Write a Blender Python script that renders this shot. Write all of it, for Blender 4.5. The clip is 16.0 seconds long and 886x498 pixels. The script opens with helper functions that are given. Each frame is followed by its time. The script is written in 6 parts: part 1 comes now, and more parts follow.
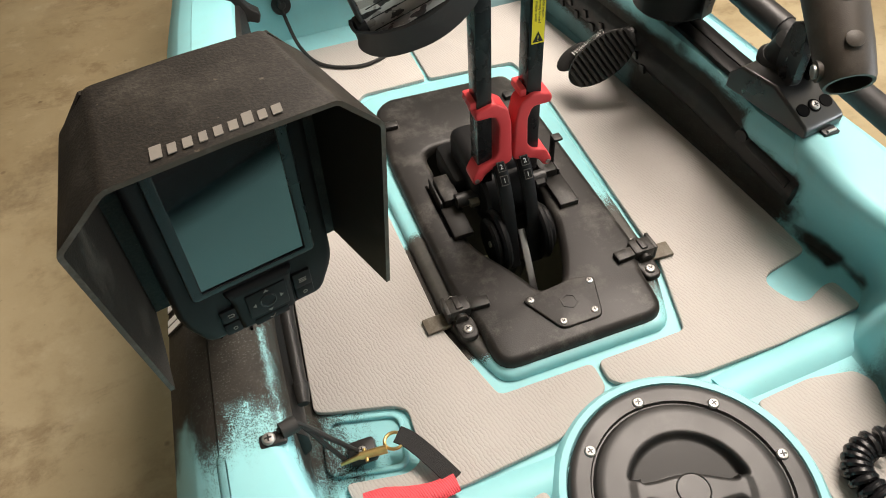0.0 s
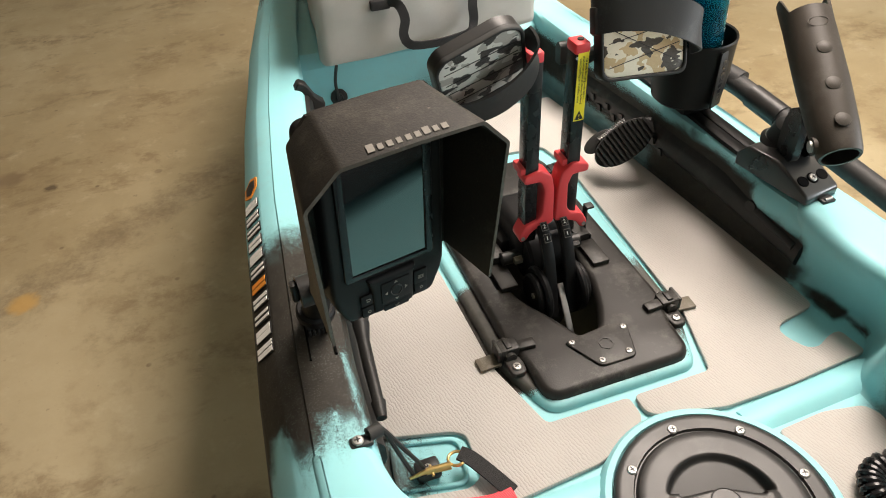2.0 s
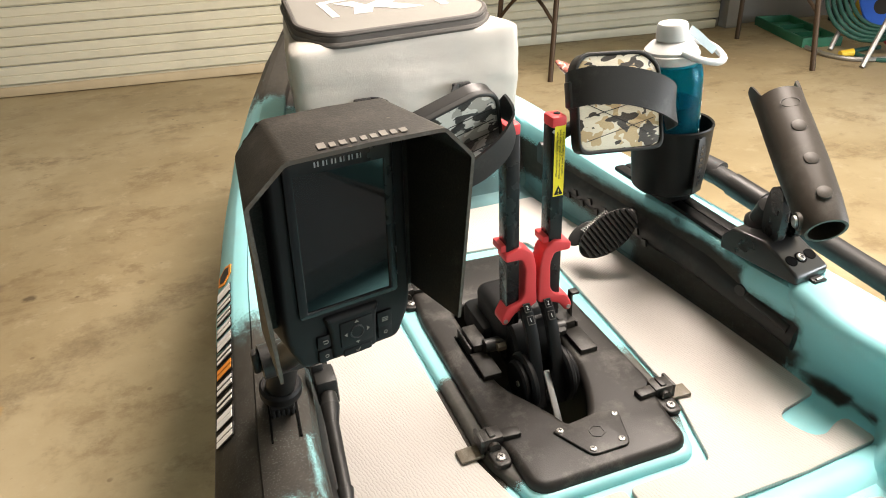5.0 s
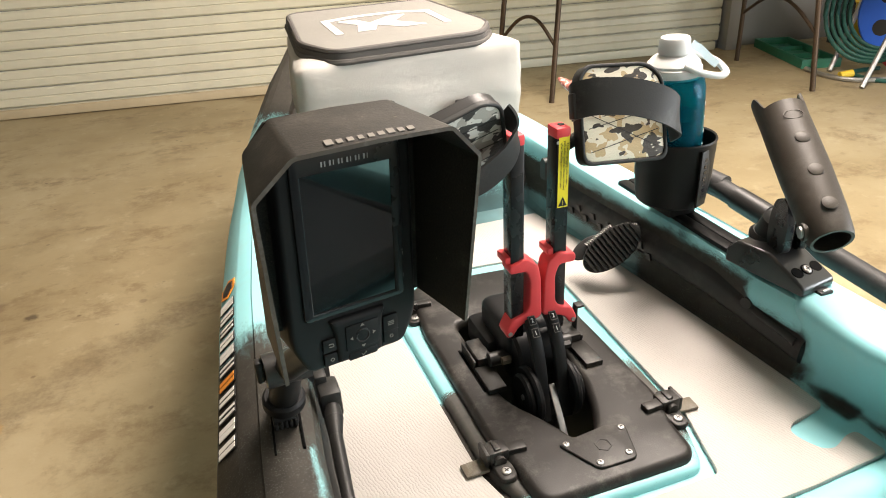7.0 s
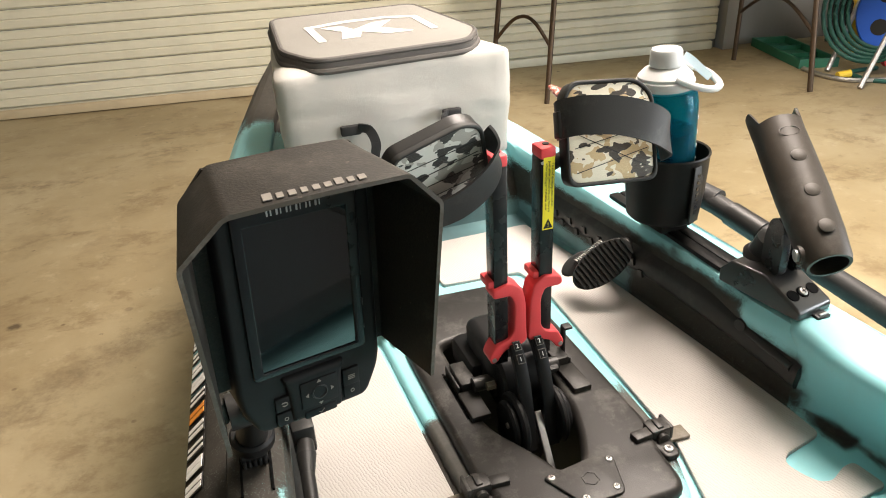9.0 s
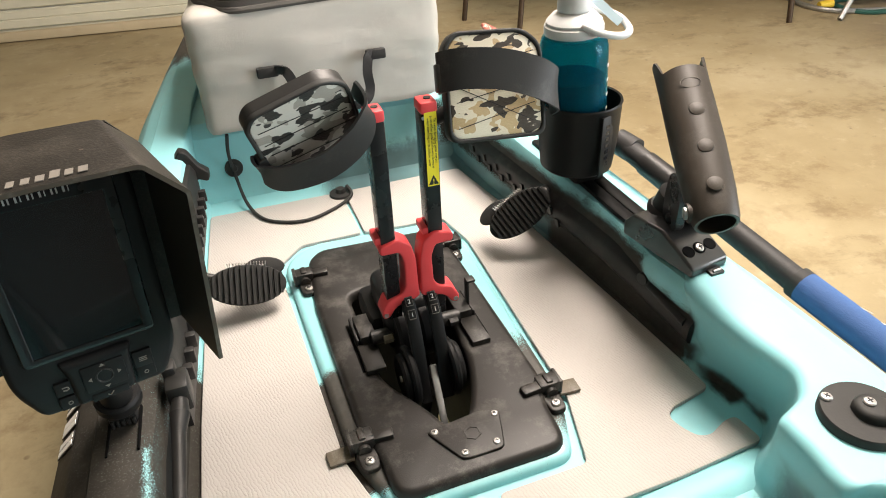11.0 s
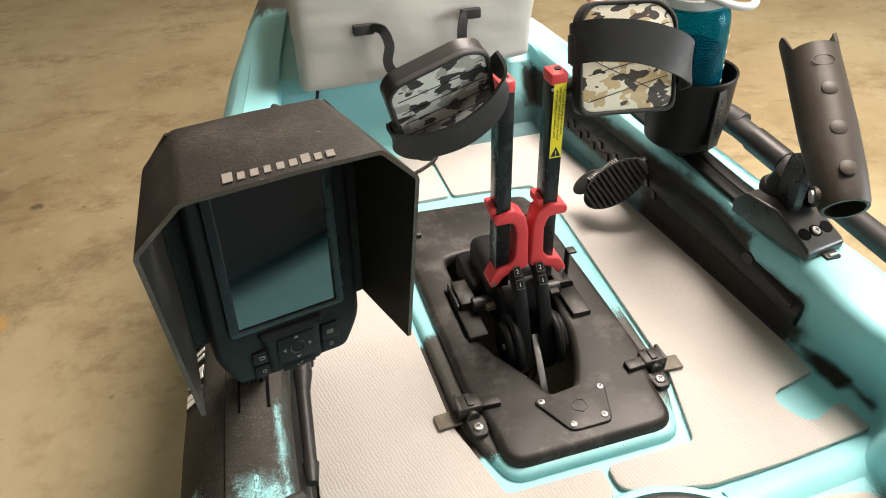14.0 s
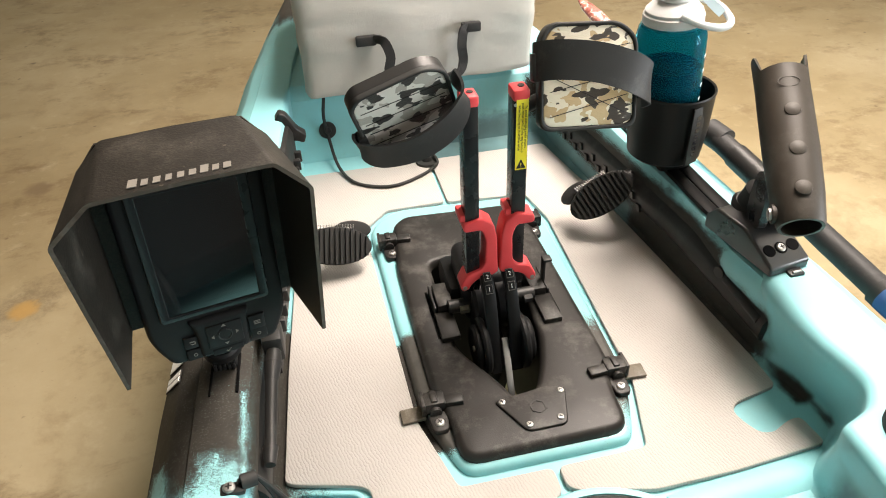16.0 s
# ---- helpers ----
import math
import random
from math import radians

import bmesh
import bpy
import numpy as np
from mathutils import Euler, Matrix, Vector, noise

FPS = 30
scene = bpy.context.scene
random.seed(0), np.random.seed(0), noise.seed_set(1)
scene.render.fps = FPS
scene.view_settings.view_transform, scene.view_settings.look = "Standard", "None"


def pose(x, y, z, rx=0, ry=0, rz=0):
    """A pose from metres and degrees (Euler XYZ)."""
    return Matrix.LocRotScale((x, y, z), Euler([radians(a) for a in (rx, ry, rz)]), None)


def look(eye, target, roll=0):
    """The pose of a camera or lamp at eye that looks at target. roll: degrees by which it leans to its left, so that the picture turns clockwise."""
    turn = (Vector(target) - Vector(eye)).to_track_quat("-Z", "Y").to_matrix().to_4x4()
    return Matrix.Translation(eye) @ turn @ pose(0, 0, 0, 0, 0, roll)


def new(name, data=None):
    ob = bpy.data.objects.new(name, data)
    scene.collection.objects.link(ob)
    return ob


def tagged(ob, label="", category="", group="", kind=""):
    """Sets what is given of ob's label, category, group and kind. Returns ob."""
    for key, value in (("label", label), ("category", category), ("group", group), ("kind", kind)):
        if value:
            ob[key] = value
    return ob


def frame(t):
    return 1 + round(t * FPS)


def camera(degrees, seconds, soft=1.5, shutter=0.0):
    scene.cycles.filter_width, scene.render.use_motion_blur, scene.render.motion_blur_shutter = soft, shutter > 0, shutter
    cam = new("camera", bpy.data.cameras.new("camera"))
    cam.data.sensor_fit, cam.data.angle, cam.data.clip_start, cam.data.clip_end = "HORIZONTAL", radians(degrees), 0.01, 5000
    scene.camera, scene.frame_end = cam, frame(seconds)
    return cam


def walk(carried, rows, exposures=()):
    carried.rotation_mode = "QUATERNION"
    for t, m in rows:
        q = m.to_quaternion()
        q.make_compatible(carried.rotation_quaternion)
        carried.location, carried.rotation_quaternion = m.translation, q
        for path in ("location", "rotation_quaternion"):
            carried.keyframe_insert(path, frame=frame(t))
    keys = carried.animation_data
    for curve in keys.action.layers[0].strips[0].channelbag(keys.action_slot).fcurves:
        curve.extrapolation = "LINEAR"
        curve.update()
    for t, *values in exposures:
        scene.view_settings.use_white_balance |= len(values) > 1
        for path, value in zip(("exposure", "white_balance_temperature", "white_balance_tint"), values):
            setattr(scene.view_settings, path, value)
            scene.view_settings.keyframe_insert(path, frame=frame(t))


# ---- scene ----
cam = camera(65.4, 16.0, soft=1.0)
PATH = [
    (0, (-0.26, -0.425, 1.137), (0.1, 0.839, -0.37), -5.0),
    (0.5, (-0.327, -0.481, 1.13), (0.012, 0.82, -0.351), -5.5),
    (1, (-0.351, -0.509, 1.133), (0.04, 0.819, -0.311), -3.8),
    (1.5, (-0.356, -0.528, 1.18), (0.052, 0.874, -0.187), -4.0),
    (2, (-0.362, -0.527, 1.176), (0.07, 0.934, -0.119), -3.8),
    (2.5, (-0.366, -0.527, 1.164), (0.081, 0.965, -0.091), -3.6),
    (3, (-0.347, -0.534, 1.141), (0.116, 0.982, -0.078), -3.5),
    (3.5, (-0.347, -0.538, 1.122), (0.13, 1.007, -0.055), -3.3),
    (4, (-0.353, -0.538, 1.103), (0.146, 1.038, -0.022), -3.3),
    (4.5, (-0.352, -0.547, 1.109), (0.165, 1.081, 0.068), -3.3),
    (5, (-0.351, -0.541, 1.099), (0.186, 1.115, 0.115), -3.1),
    (7.5, (-0.36, -0.544, 1.086), (0.185, 1.143, 0.16), -3.2),
    (8, (-0.365, -0.543, 1.087), (0.178, 1.144, 0.16), -3.3),
    (8.2, (-0.366, -0.54, 1.092), (0.177, 1.146, 0.163), -3.3),
    (10.3, (-0.205, -0.456, 1.098), (0.349, 1.191, 0.107), -2.7),
    (10.5, (-0.201, -0.474, 1.098), (0.347, 1.157, 0.078), -2.6),
    (11, (-0.192, -0.521, 1.112), (0.334, 1.055, -0.002), -2.8),
    (11.5, (-0.184, -0.528, 1.141), (0.322, 1.009, -0.034), -3.0),
    (12, (-0.185, -0.534, 1.144), (0.314, 0.984, -0.059), -3.0),
    (12.5, (-0.186, -0.532, 1.145), (0.307, 0.979, -0.069), -3.0),
    (13, (-0.189, -0.531, 1.142), (0.297, 0.98, -0.075), -3.0),
    (13.5, (-0.246, -0.501, 1.141), (0.225, 1.015, -0.076), -2.8),
    (14, (-0.282, -0.48, 1.131), (0.133, 1.051, -0.088), -2.2),
    (14.5, (-0.281, -0.483, 1.136), (0.064, 1.069, -0.077), -2.5),
    (15, (-0.263, -0.496, 1.146), (0.047, 1.068, -0.062), -2.6),
    (15.5, (-0.229, -0.519, 1.16), (0.072, 1.048, -0.046), -2.7),
    (16, (-0.206, -0.536, 1.155), (0.094, 1.032, -0.05), -2.8),
]
EXPOSURES = [(0, -0.17), (1.5, -0.13), (3.0, 0.12), (4.0, 0.22), (5.0, 0.47), (8.0, 0.44), (10.5, 0.25), (11.5, 0.14), (12.5, 0.03), (13.3, 0.01), (14.0, 0.24), (14.5, 0.45), (15.2, 0.48), (16.0, 0.30)]
walk(cam, [(t, look(eye, target, roll)) for t, eye, target, roll in PATH], EXPOSURES)

# ---- world and light ----
world = bpy.data.worlds.new("garage_world")
scene.world = world
world.use_nodes = True
wn = world.node_tree.nodes
sky = wn.new("ShaderNodeTexSky")
sky.sky_type, sky.sun_disc, sky.sun_elevation, sky.sun_rotation = "NISHITA", False, radians(40), radians(120)
world.node_tree.links.new(sky.outputs[0], wn["Background"].inputs[0])
wn["Background"].inputs[1].default_value = 0.1


def area_light(name, m, sx, sy, watts, colour):
    d = bpy.data.lights.new(name, "AREA")
    d.shape, d.size, d.size_y, d.energy, d.color = "RECTANGLE", sx, sy, watts, colour
    ob = new(name, d)
    ob.matrix_world = m
    return ob


# assumed sources, both out of view: daylight from an open doorway beside the kayak, lamp tubes under the ceiling
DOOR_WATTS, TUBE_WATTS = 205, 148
area_light("assumed_doorway_daylight", look((4.45, -1.9, 1.15), (0, -0.2, 0.9)), 2.7, 2.1, DOOR_WATTS, (0.89, 0.945, 0.985))
area_light("assumed_tube_light", look((0.88, 0.7, 2.56), (0.88, 0.7, 0)), 0.9, 1.5, TUBE_WATTS, (1.0, 0.87, 0.77))

# ---- materials ----


class Nodes:
    """A small writer of node materials."""

    def __init__(self, name):
        self.mat = bpy.data.materials.new(name)
        self.mat.use_nodes = True
        self.t = self.mat.node_tree
        self.b = self.t.nodes["Principled BSDF"]
        self.coord = self.t.nodes.new("ShaderNodeTexCoord").outputs["Object"]

    def put(self, socket, value):
        if isinstance(value, bpy.types.NodeSocket):
            self.t.links.new(value, socket)
        elif isinstance(value, (tuple, list)) and len(value) == 3 and len(socket.default_value) == 4:
            socket.default_value = (*value, 1)
        else:
            socket.default_value = value

    def math(self, op, a, b=0.0, c=None):
        n = self.t.nodes.new("ShaderNodeMath")
        n.operation = op
        self.put(n.inputs[0], a)
        self.put(n.inputs[1], b)
        if c is not None:
            self.put(n.inputs[2], c)
        return n.outputs[0]

    def noise(self, scale, detail=4, rough=0.55, at=None, stretch=None, distort=0.0):
        n = self.t.nodes.new("ShaderNodeTexNoise")
        n.inputs["Scale"].default_value, n.inputs["Detail"].default_value = scale, detail
        n.inputs["Roughness"].default_value, n.inputs["Distortion"].default_value = rough, distort
        at = at or self.coord
        if stretch:
            m = self.t.nodes.new("ShaderNodeMapping")
            m.inputs["Scale"].default_value = stretch
            self.t.links.new(at, m.inputs[0])
            at = m.outputs[0]
        self.t.links.new(at, n.inputs["Vector"])
        return n.outputs["Fac"]

    def voronoi(self, scale, feature="DISTANCE_TO_EDGE", stretch=None, at=None):
        n = self.t.nodes.new("ShaderNodeTexVoronoi")
        n.feature = feature
        n.inputs["Scale"].default_value = scale
        at = at or self.coord
        if stretch:
            m = self.t.nodes.new("ShaderNodeMapping")
            m.inputs["Scale"].default_value = stretch
            self.t.links.new(at, m.inputs[0])
            at = m.outputs[0]
        self.t.links.new(at, n.inputs["Vector"])
        return n.outputs["Distance"]

    def ramp(self, fac, stops, constant=False):
        n = self.t.nodes.new("ShaderNodeValToRGB")
        n.color_ramp.interpolation = "CONSTANT" if constant else "LINEAR"
        e = n.color_ramp.elements
        while len(e) < len(stops):
            e.new(0.5)
        for el, (p, c) in zip(e, stops):
            el.position = p
            el.color = (*c, 1) if isinstance(c, tuple) else (c, c, c, 1)
        self.put(n.inputs[0], fac)
        return n.outputs[0]

    def mix(self, fac, a, b, kind="MIX"):
        n = self.t.nodes.new("ShaderNodeMix")
        n.data_type, n.blend_type = "RGBA", kind
        self.put(n.inputs[0], fac)
        self.put(n.inputs[6], a)
        self.put(n.inputs[7], b)
        return n.outputs[2]

    def axes(self):
        n = self.t.nodes.new("ShaderNodeSeparateXYZ")
        self.t.links.new(self.coord, n.inputs[0])
        return n.outputs

    def bump(self, height, strength, distance):
        n = self.t.nodes.new("ShaderNodeBump")
        n.inputs["Strength"].default_value, n.inputs["Distance"].default_value = strength, distance
        self.put(n.inputs["Height"], height)
        self.t.links.new(n.outputs[0], self.b.inputs["Normal"])

    def done(self, colour, rough, metal=0.0, **more):
        self.put(self.b.inputs["Base Color"], colour)
        self.put(self.b.inputs["Roughness"], rough)
        self.put(self.b.inputs["Metallic"], metal)
        for key, value in more.items():
            self.put(self.b.inputs[key.replace("_", " ")], value)
        return self.mat


def plastic(name, colour, rough=0.45, grain=900, bump=0.15, dust=0.0, dust_colour=(0.27, 0.255, 0.235), shine=0.33):
    """Moulded plastic with a fine grain, and dust or scuffs in patches."""
    n = Nodes(name)
    big = n.noise(14, 5, 0.65)
    fine = n.noise(grain, 2)
    tint = n.mix(n.math("MULTIPLY", big, 0.35), colour, tuple(min(1, c * 1.6 + 0.003) for c in colour))
    if dust:
        scuff = n.ramp(n.math("MULTIPLY", n.noise(22, 6, 0.7), n.math("MULTIPLY_ADD", fine, 0.35, 0.80)), [(0.50, 0.0), (0.76, dust)])
        tint = n.mix(scuff, tint, dust_colour)
    n.bump(fine, bump, 0.0006)
    return n.done(tint, n.math("MULTIPLY_ADD", big, 0.25, rough - 0.12), Specular_IOR_Level=shine)


def leather_grain():
    """Black moulded sheet with a pebbled leather grain, dusty on the pebbles, scuffed in faint patches."""
    n = Nodes("textured_black_plastic")
    pebble = n.noise(760, 2, 0.6)
    patch = n.noise(17, 5, 0.7)
    colour = n.mix(n.ramp(pebble, [(0.42, 0.0), (0.66, 1.0)]), (0.0085, 0.0070, 0.0055), (0.022, 0.018, 0.0135))
    colour = n.mix(n.math("MULTIPLY", n.ramp(patch, [(0.56, 0.0), (0.74, 0.35)]), pebble), colour, (0.20, 0.18, 0.15))
    colour = n.mix(n.ramp(n.noise(230, 2), [(0.74, 0.0), (0.78, 0.5)]), colour, (0.16, 0.13, 0.10))
    n.bump(pebble, 0.30, 0.0006)
    return n.done(colour, 0.52, Specular_IOR_Level=0.28)


def paint_boxes(n, boxes, spread, bare=()):
    """1 where black paint was sprayed: soft boxes (x, y, z ranges and softness), broken up into droplets at their edges."""
    x, y, z = n.axes()

    def depth(group):
        out = None
        for x0, x1, y0, y1, z0, z1, soft in group:
            m = None
            for axis, low, high in ((x, x0, x1), (y, y0, y1), (z, z0, z1)):
                for d in (n.math("MULTIPLY_ADD", axis, 1 / soft, -low / soft), n.math("MULTIPLY_ADD", axis, -1 / soft, high / soft)):
                    m = d if m is None else n.math("MINIMUM", m, d)
            out = m if out is None else n.math("MAXIMUM", out, m)
        return out

    out = n.math("MINIMUM", depth(boxes), 2.2)
    if bare:
        out = n.math("SUBTRACT", out, n.math("MULTIPLY", n.math("MAXIMUM", n.math("MINIMUM", depth(bare), 1.3), 0.0), 1.45))
    out = n.math("ADD", out, n.math("MULTIPLY_ADD", n.noise(30, 6, 0.70, stretch=(1.6, 0.6, 1.0)), spread, -spread / 2))
    fine = n.math("MULTIPLY_ADD", n.noise(860, 3, 0.78), 3.6, -1.3)
    speck = n.math("MULTIPLY_ADD", n.math("SUBTRACT", out, fine), 4.0, 0.5)
    speck.node.use_clamp = True
    return speck


def hull_plastic():
    n = Nodes("turquoise_hull")
    teal = n.mix(n.noise(6, 4), (0.225, 0.545, 0.585), (0.295, 0.615, 0.650))
    teal = n.mix(n.math("MULTIPLY", n.ramp(n.noise(38, 6, 0.72), [(0.45, 0.0), (0.75, 0.30)]), n.ramp(n.noise(9, 3), [(0.35, 0.2), (0.65, 1.0)])), teal, (0.30, 0.42, 0.42))
    teal = n.mix(n.ramp(n.noise(420, 2), [(0.72, 0.0), (0.78, 0.35)]), teal, (0.12, 0.22, 0.23))
    black = n.mix(n.noise(60, 5, 0.7), (0.008, 0.0075, 0.0065), (0.050, 0.044, 0.036))
    fleck = n.math("MULTIPLY", n.ramp(n.noise(520, 2), [(0.57, 0.0), (0.68, 0.35)]), n.ramp(n.noise(24, 4, 0.65), [(0.38, 0.25), (0.60, 1.0)]))
    black = n.mix(fleck, black, (0.17, 0.19, 0.17))
    mask = paint_boxes(n, [
        (-0.60, -0.255, -0.150, 0.27, 0.40, 0.9, 0.065),
        (-0.60, -0.395, -0.100, 0.25, 0.0, 0.9, 0.05),
        (-0.60, -0.398, -1.2, 0.27, 0.0, 0.553, 0.012),
        (-0.60, -0.40, -1.2, 0.34, 0.0, 0.50, 0.03),
        (-0.345, -0.235, -0.050, 0.24, 0.40, 0.582, 0.02),
        (-0.345, -0.300, -0.130, 0.24, 0.475, 0.582, 0.016),
        (0.25, 0.345, 0.0, 0.36, 0.43, 0.556, 0.020),
        (0.22, 0.306, 0.12, 0.27, 0.495, 0.602, 0.014), (0.22, 0.345, 0.10, 0.75, 0.495, 0.588, 0.015),
        # line along the wall's foot: black overspray, with the joint's shade painted in
        (0.316, 0.370, -0.075, 0.060, 0.446, 0.479, 0.012), (0.337, 0.370, -0.112, -0.060, 0.448, 0.472, 0.010),
        (0.300, 0.365, -0.008, 0.10, 0.455, 0.512, 0.020),
        (-0.158, -0.10, -0.035, 0.168, 0.44, 0.475, 0.010),
        (-0.30, 0.30, 1.02, 2.2, 0.0, 1.2, 0.05),
    ], 1.7, [(-0.3370, -0.3225, -0.25, 0.012, 0.575, 0.7, 0.0175), (-0.385, -0.29, -0.35, -0.055, 0.575, 0.7, 0.05), (-0.440, -0.400, -0.4, -0.045, 0.545, 0.588, 0.022)])
    shade = n.noise(7, 3)
    spray = n.math("MULTIPLY", n.ramp(shade, [(0.30, 0.55), (0.65, 0.95)]), paint_boxes(n, [(-0.04, 0.3, 0.60, 0.82, 0.40, 0.535, 0.035), (0.2, 0.34, 0.12, 0.75, 0.42, 0.54, 0.03), (0.24, 0.305, -0.34, -0.185, 0.44, 0.55, 0.03)], 0.8))
    colour = n.mix(mask, n.mix(spray, teal, (0.075, 0.125, 0.135)), black)
    n.bump(n.noise(160, 3), 0.08, 0.001)
    return n.done(colour, n.math("MULTIPLY_ADD", mask, 0.14, 0.48), Specular_IOR_Level=n.math("MULTIPLY_ADD", mask, -0.08, 0.30))


def surround_plastic():
    n = Nodes("turquoise_surround")
    teal = n.mix(n.noise(6, 4), (0.225, 0.545, 0.585), (0.295, 0.615, 0.650))
    teal = n.mix(n.math("MULTIPLY", n.ramp(n.noise(38, 6, 0.72), [(0.45, 0.0), (0.75, 0.30)]), n.ramp(n.noise(9, 3), [(0.35, 0.2), (0.65, 1.0)])), teal, (0.30, 0.42, 0.42))
    teal = n.mix(n.ramp(n.noise(420, 2), [(0.72, 0.0), (0.78, 0.35)]), teal, (0.12, 0.22, 0.23))
    black = n.mix(n.noise(60, 5, 0.7), (0.02, 0.02, 0.018), (0.085, 0.080, 0.07))
    mask = paint_boxes(n, [(-0.3, -0.06, -0.045, 0.175, 0.0, 1.0, 0.014), (0.04, 0.3, -0.06, 0.16, 0.0, 1.0, 0.05)], 1.4)
    n.bump(n.noise(160, 3), 0.08, 0.001)
    return n.done(n.mix(mask, teal, black), n.math("MULTIPLY_ADD", mask, 0.22, 0.33))


def mat_foam():
    n = Nodes("grey_foam_mat")
    warp = n.noise(22, 3, 0.5)
    x, y, z = n.axes()
    bend = n.math("MULTIPLY_ADD", n.noise(60, 2, 0.5), 9.0, n.math("MULTIPLY", n.noise(210, 2, 0.6), 8.0))
    ripple = n.math("MULTIPLY_ADD", n.math("SINE", n.math("ADD", n.math("MULTIPLY_ADD", x, 1500.0, n.math("MULTIPLY", y, 420.0)), bend)), 0.5, 0.5)
    crease = n.ramp(n.math("MULTIPLY_ADD", n.noise(330, 1), 0.5, n.math("MULTIPLY", ripple, 0.75)), [(0.18, 0.0), (0.52, 0.75), (0.85, 1.0)])
    broad = n.noise(9, 5, 0.6)
    colour = n.mix(broad, (0.392, 0.373, 0.350), (0.448, 0.430, 0.407))
    colour = n.mix(n.ramp(n.noise(45, 5, 0.7), [(0.58, 0.0), (0.85, 0.22)]), colour, (0.41, 0.37, 0.32))
    colour = n.mix(n.ramp(n.noise(150, 2), [(0.76, 0.0), (0.80, 0.30)]), colour, (0.25, 0.22, 0.19))
    depth = n.math("MULTIPLY", n.math("SUBTRACT", 1.0, crease), n.ramp(warp, [(0.30, 0.45), (0.62, 1.0)]))
    # ripple valleys darkened in the colour as well, for the relief's shading
    colour = n.mix(n.math("MULTIPLY", depth, 0.15), colour, (0.29, 0.26, 0.23))
    n.bump(n.math("SUBTRACT", 1.0, depth), 0.48, 0.0008)
    return n.done(colour, 0.78, Specular_IOR_Level=0.25)


def concrete():
    n = Nodes("stained_concrete")
    big = n.noise(0.9, 6, 0.62)
    mid = n.noise(4.5, 9, 0.72, distort=0.15)
    fine = n.noise(120, 3)
    colour = n.ramp(big, [(0.30, (0.225, 0.168, 0.082)), (0.5, (0.322, 0.258, 0.145)), (0.72, (0.430, 0.362, 0.228))])
    colour = n.mix(n.ramp(mid, [(0.34, 0.55), (0.48, 0.0)]), colour, (0.20, 0.140, 0.070))
    colour = n.mix(n.ramp(n.noise(11, 7, 0.7), [(0.56, 0.0), (0.72, 0.5)]), colour, (0.47, 0.40, 0.265))
    scuff = n.math("MULTIPLY", n.ramp(n.noise(2.4, 8, 0.68, stretch=(1.0, 1.7, 1.0), distort=0.3), [(0.52, 0.0), (0.58, 0.45), (0.66, 0.70)]), n.ramp(n.noise(16, 5, 0.7), [(0.40, 0.0), (0.58, 1.0)]))
    colour = n.mix(scuff, colour, (0.145, 0.095, 0.042))
    spots = n.ramp(n.voronoi(5.0, "F1"), [(0.045, 1.0), (0.075, 0.0)])
    colour = n.mix(n.math("MULTIPLY", spots, n.ramp(n.noise(3.1, 2), [(0.5, 0.0), (0.6, 0.8)])), colour, (0.10, 0.07, 0.045))
    dots = n.math("MULTIPLY", n.ramp(n.voronoi(13.0, "F1"), [(0.050, 0.75), (0.105, 0.0)]), n.ramp(n.noise(5.3, 2), [(0.50, 0.0), (0.58, 1.0)]))
    colour = n.mix(dots, colour, (0.105, 0.066, 0.032))
    speck = n.ramp(n.noise(38, 3, 0.6), [(0.66, 0.0), (0.73, 0.55)])
    colour = n.mix(n.math("MULTIPLY", speck, n.ramp(n.noise(2.3, 3), [(0.42, 0.0), (0.62, 1.0)])), colour, (0.15, 0.105, 0.06))
    colour = n.mix(n.math("MULTIPLY", fine, 0.18), colour, (0.20, 0.16, 0.11))
    # a long smeared tyre mark, a dark oil drop and a rust spot beside the kayak
    x, y, z = n.axes()
    across = n.math("ABSOLUTE", n.math("MULTIPLY_ADD", x, -0.591, n.math("MULTIPLY_ADD", y, 0.806, -1.439)))
    along = n.math("ABSOLUTE", n.math("MULTIPLY_ADD", x, 0.806, n.math("MULTIPLY_ADD", y, 0.591, 0.036)))
    ragged = n.math("MULTIPLY_ADD", n.noise(9, 8, 0.75), 0.34, -0.17)
    smear = n.math("MULTIPLY", n.ramp(n.math("ADD", across, ragged), [(0.015, 1.0), (0.095, 0.0)]), n.ramp(n.math("ADD", along, ragged), [(0.45, 0.62), (0.72, 0.0)]))
    colour = n.mix(n.math("MULTIPLY", smear, n.ramp(n.noise(30, 5, 0.7), [(0.36, 0.35), (0.60, 1.0)])), colour, (0.135, 0.098, 0.055))
    for cx, cy, r, tint in ((-1.0, 1.535, 0.022, (0.07, 0.045, 0.025)), (-1.02, 1.0, 0.042, (0.42, 0.25, 0.07)), (-1.13, 1.64, 0.05, (0.16, 0.11, 0.06))):
        dx, dy = n.math("ADD", x, -cx), n.math("ADD", y, -cy)
        far = n.math("SQRT", n.math("ADD", n.math("MULTIPLY", dx, dx), n.math("MULTIPLY", dy, dy)))
        far = n.math("ADD", far, n.math("MULTIPLY_ADD", n.noise(45, 4), 0.03, -0.015))
        colour = n.mix(n.ramp(far, [(r * 0.55, 0.8), (r * 1.1, 0.0)]), colour, tint)
    n.bump(n.math("ADD", fine, mid), 0.12, 0.002)
    return n.done(colour, n.math("MULTIPLY_ADD", mid, 0.3, 0.42))


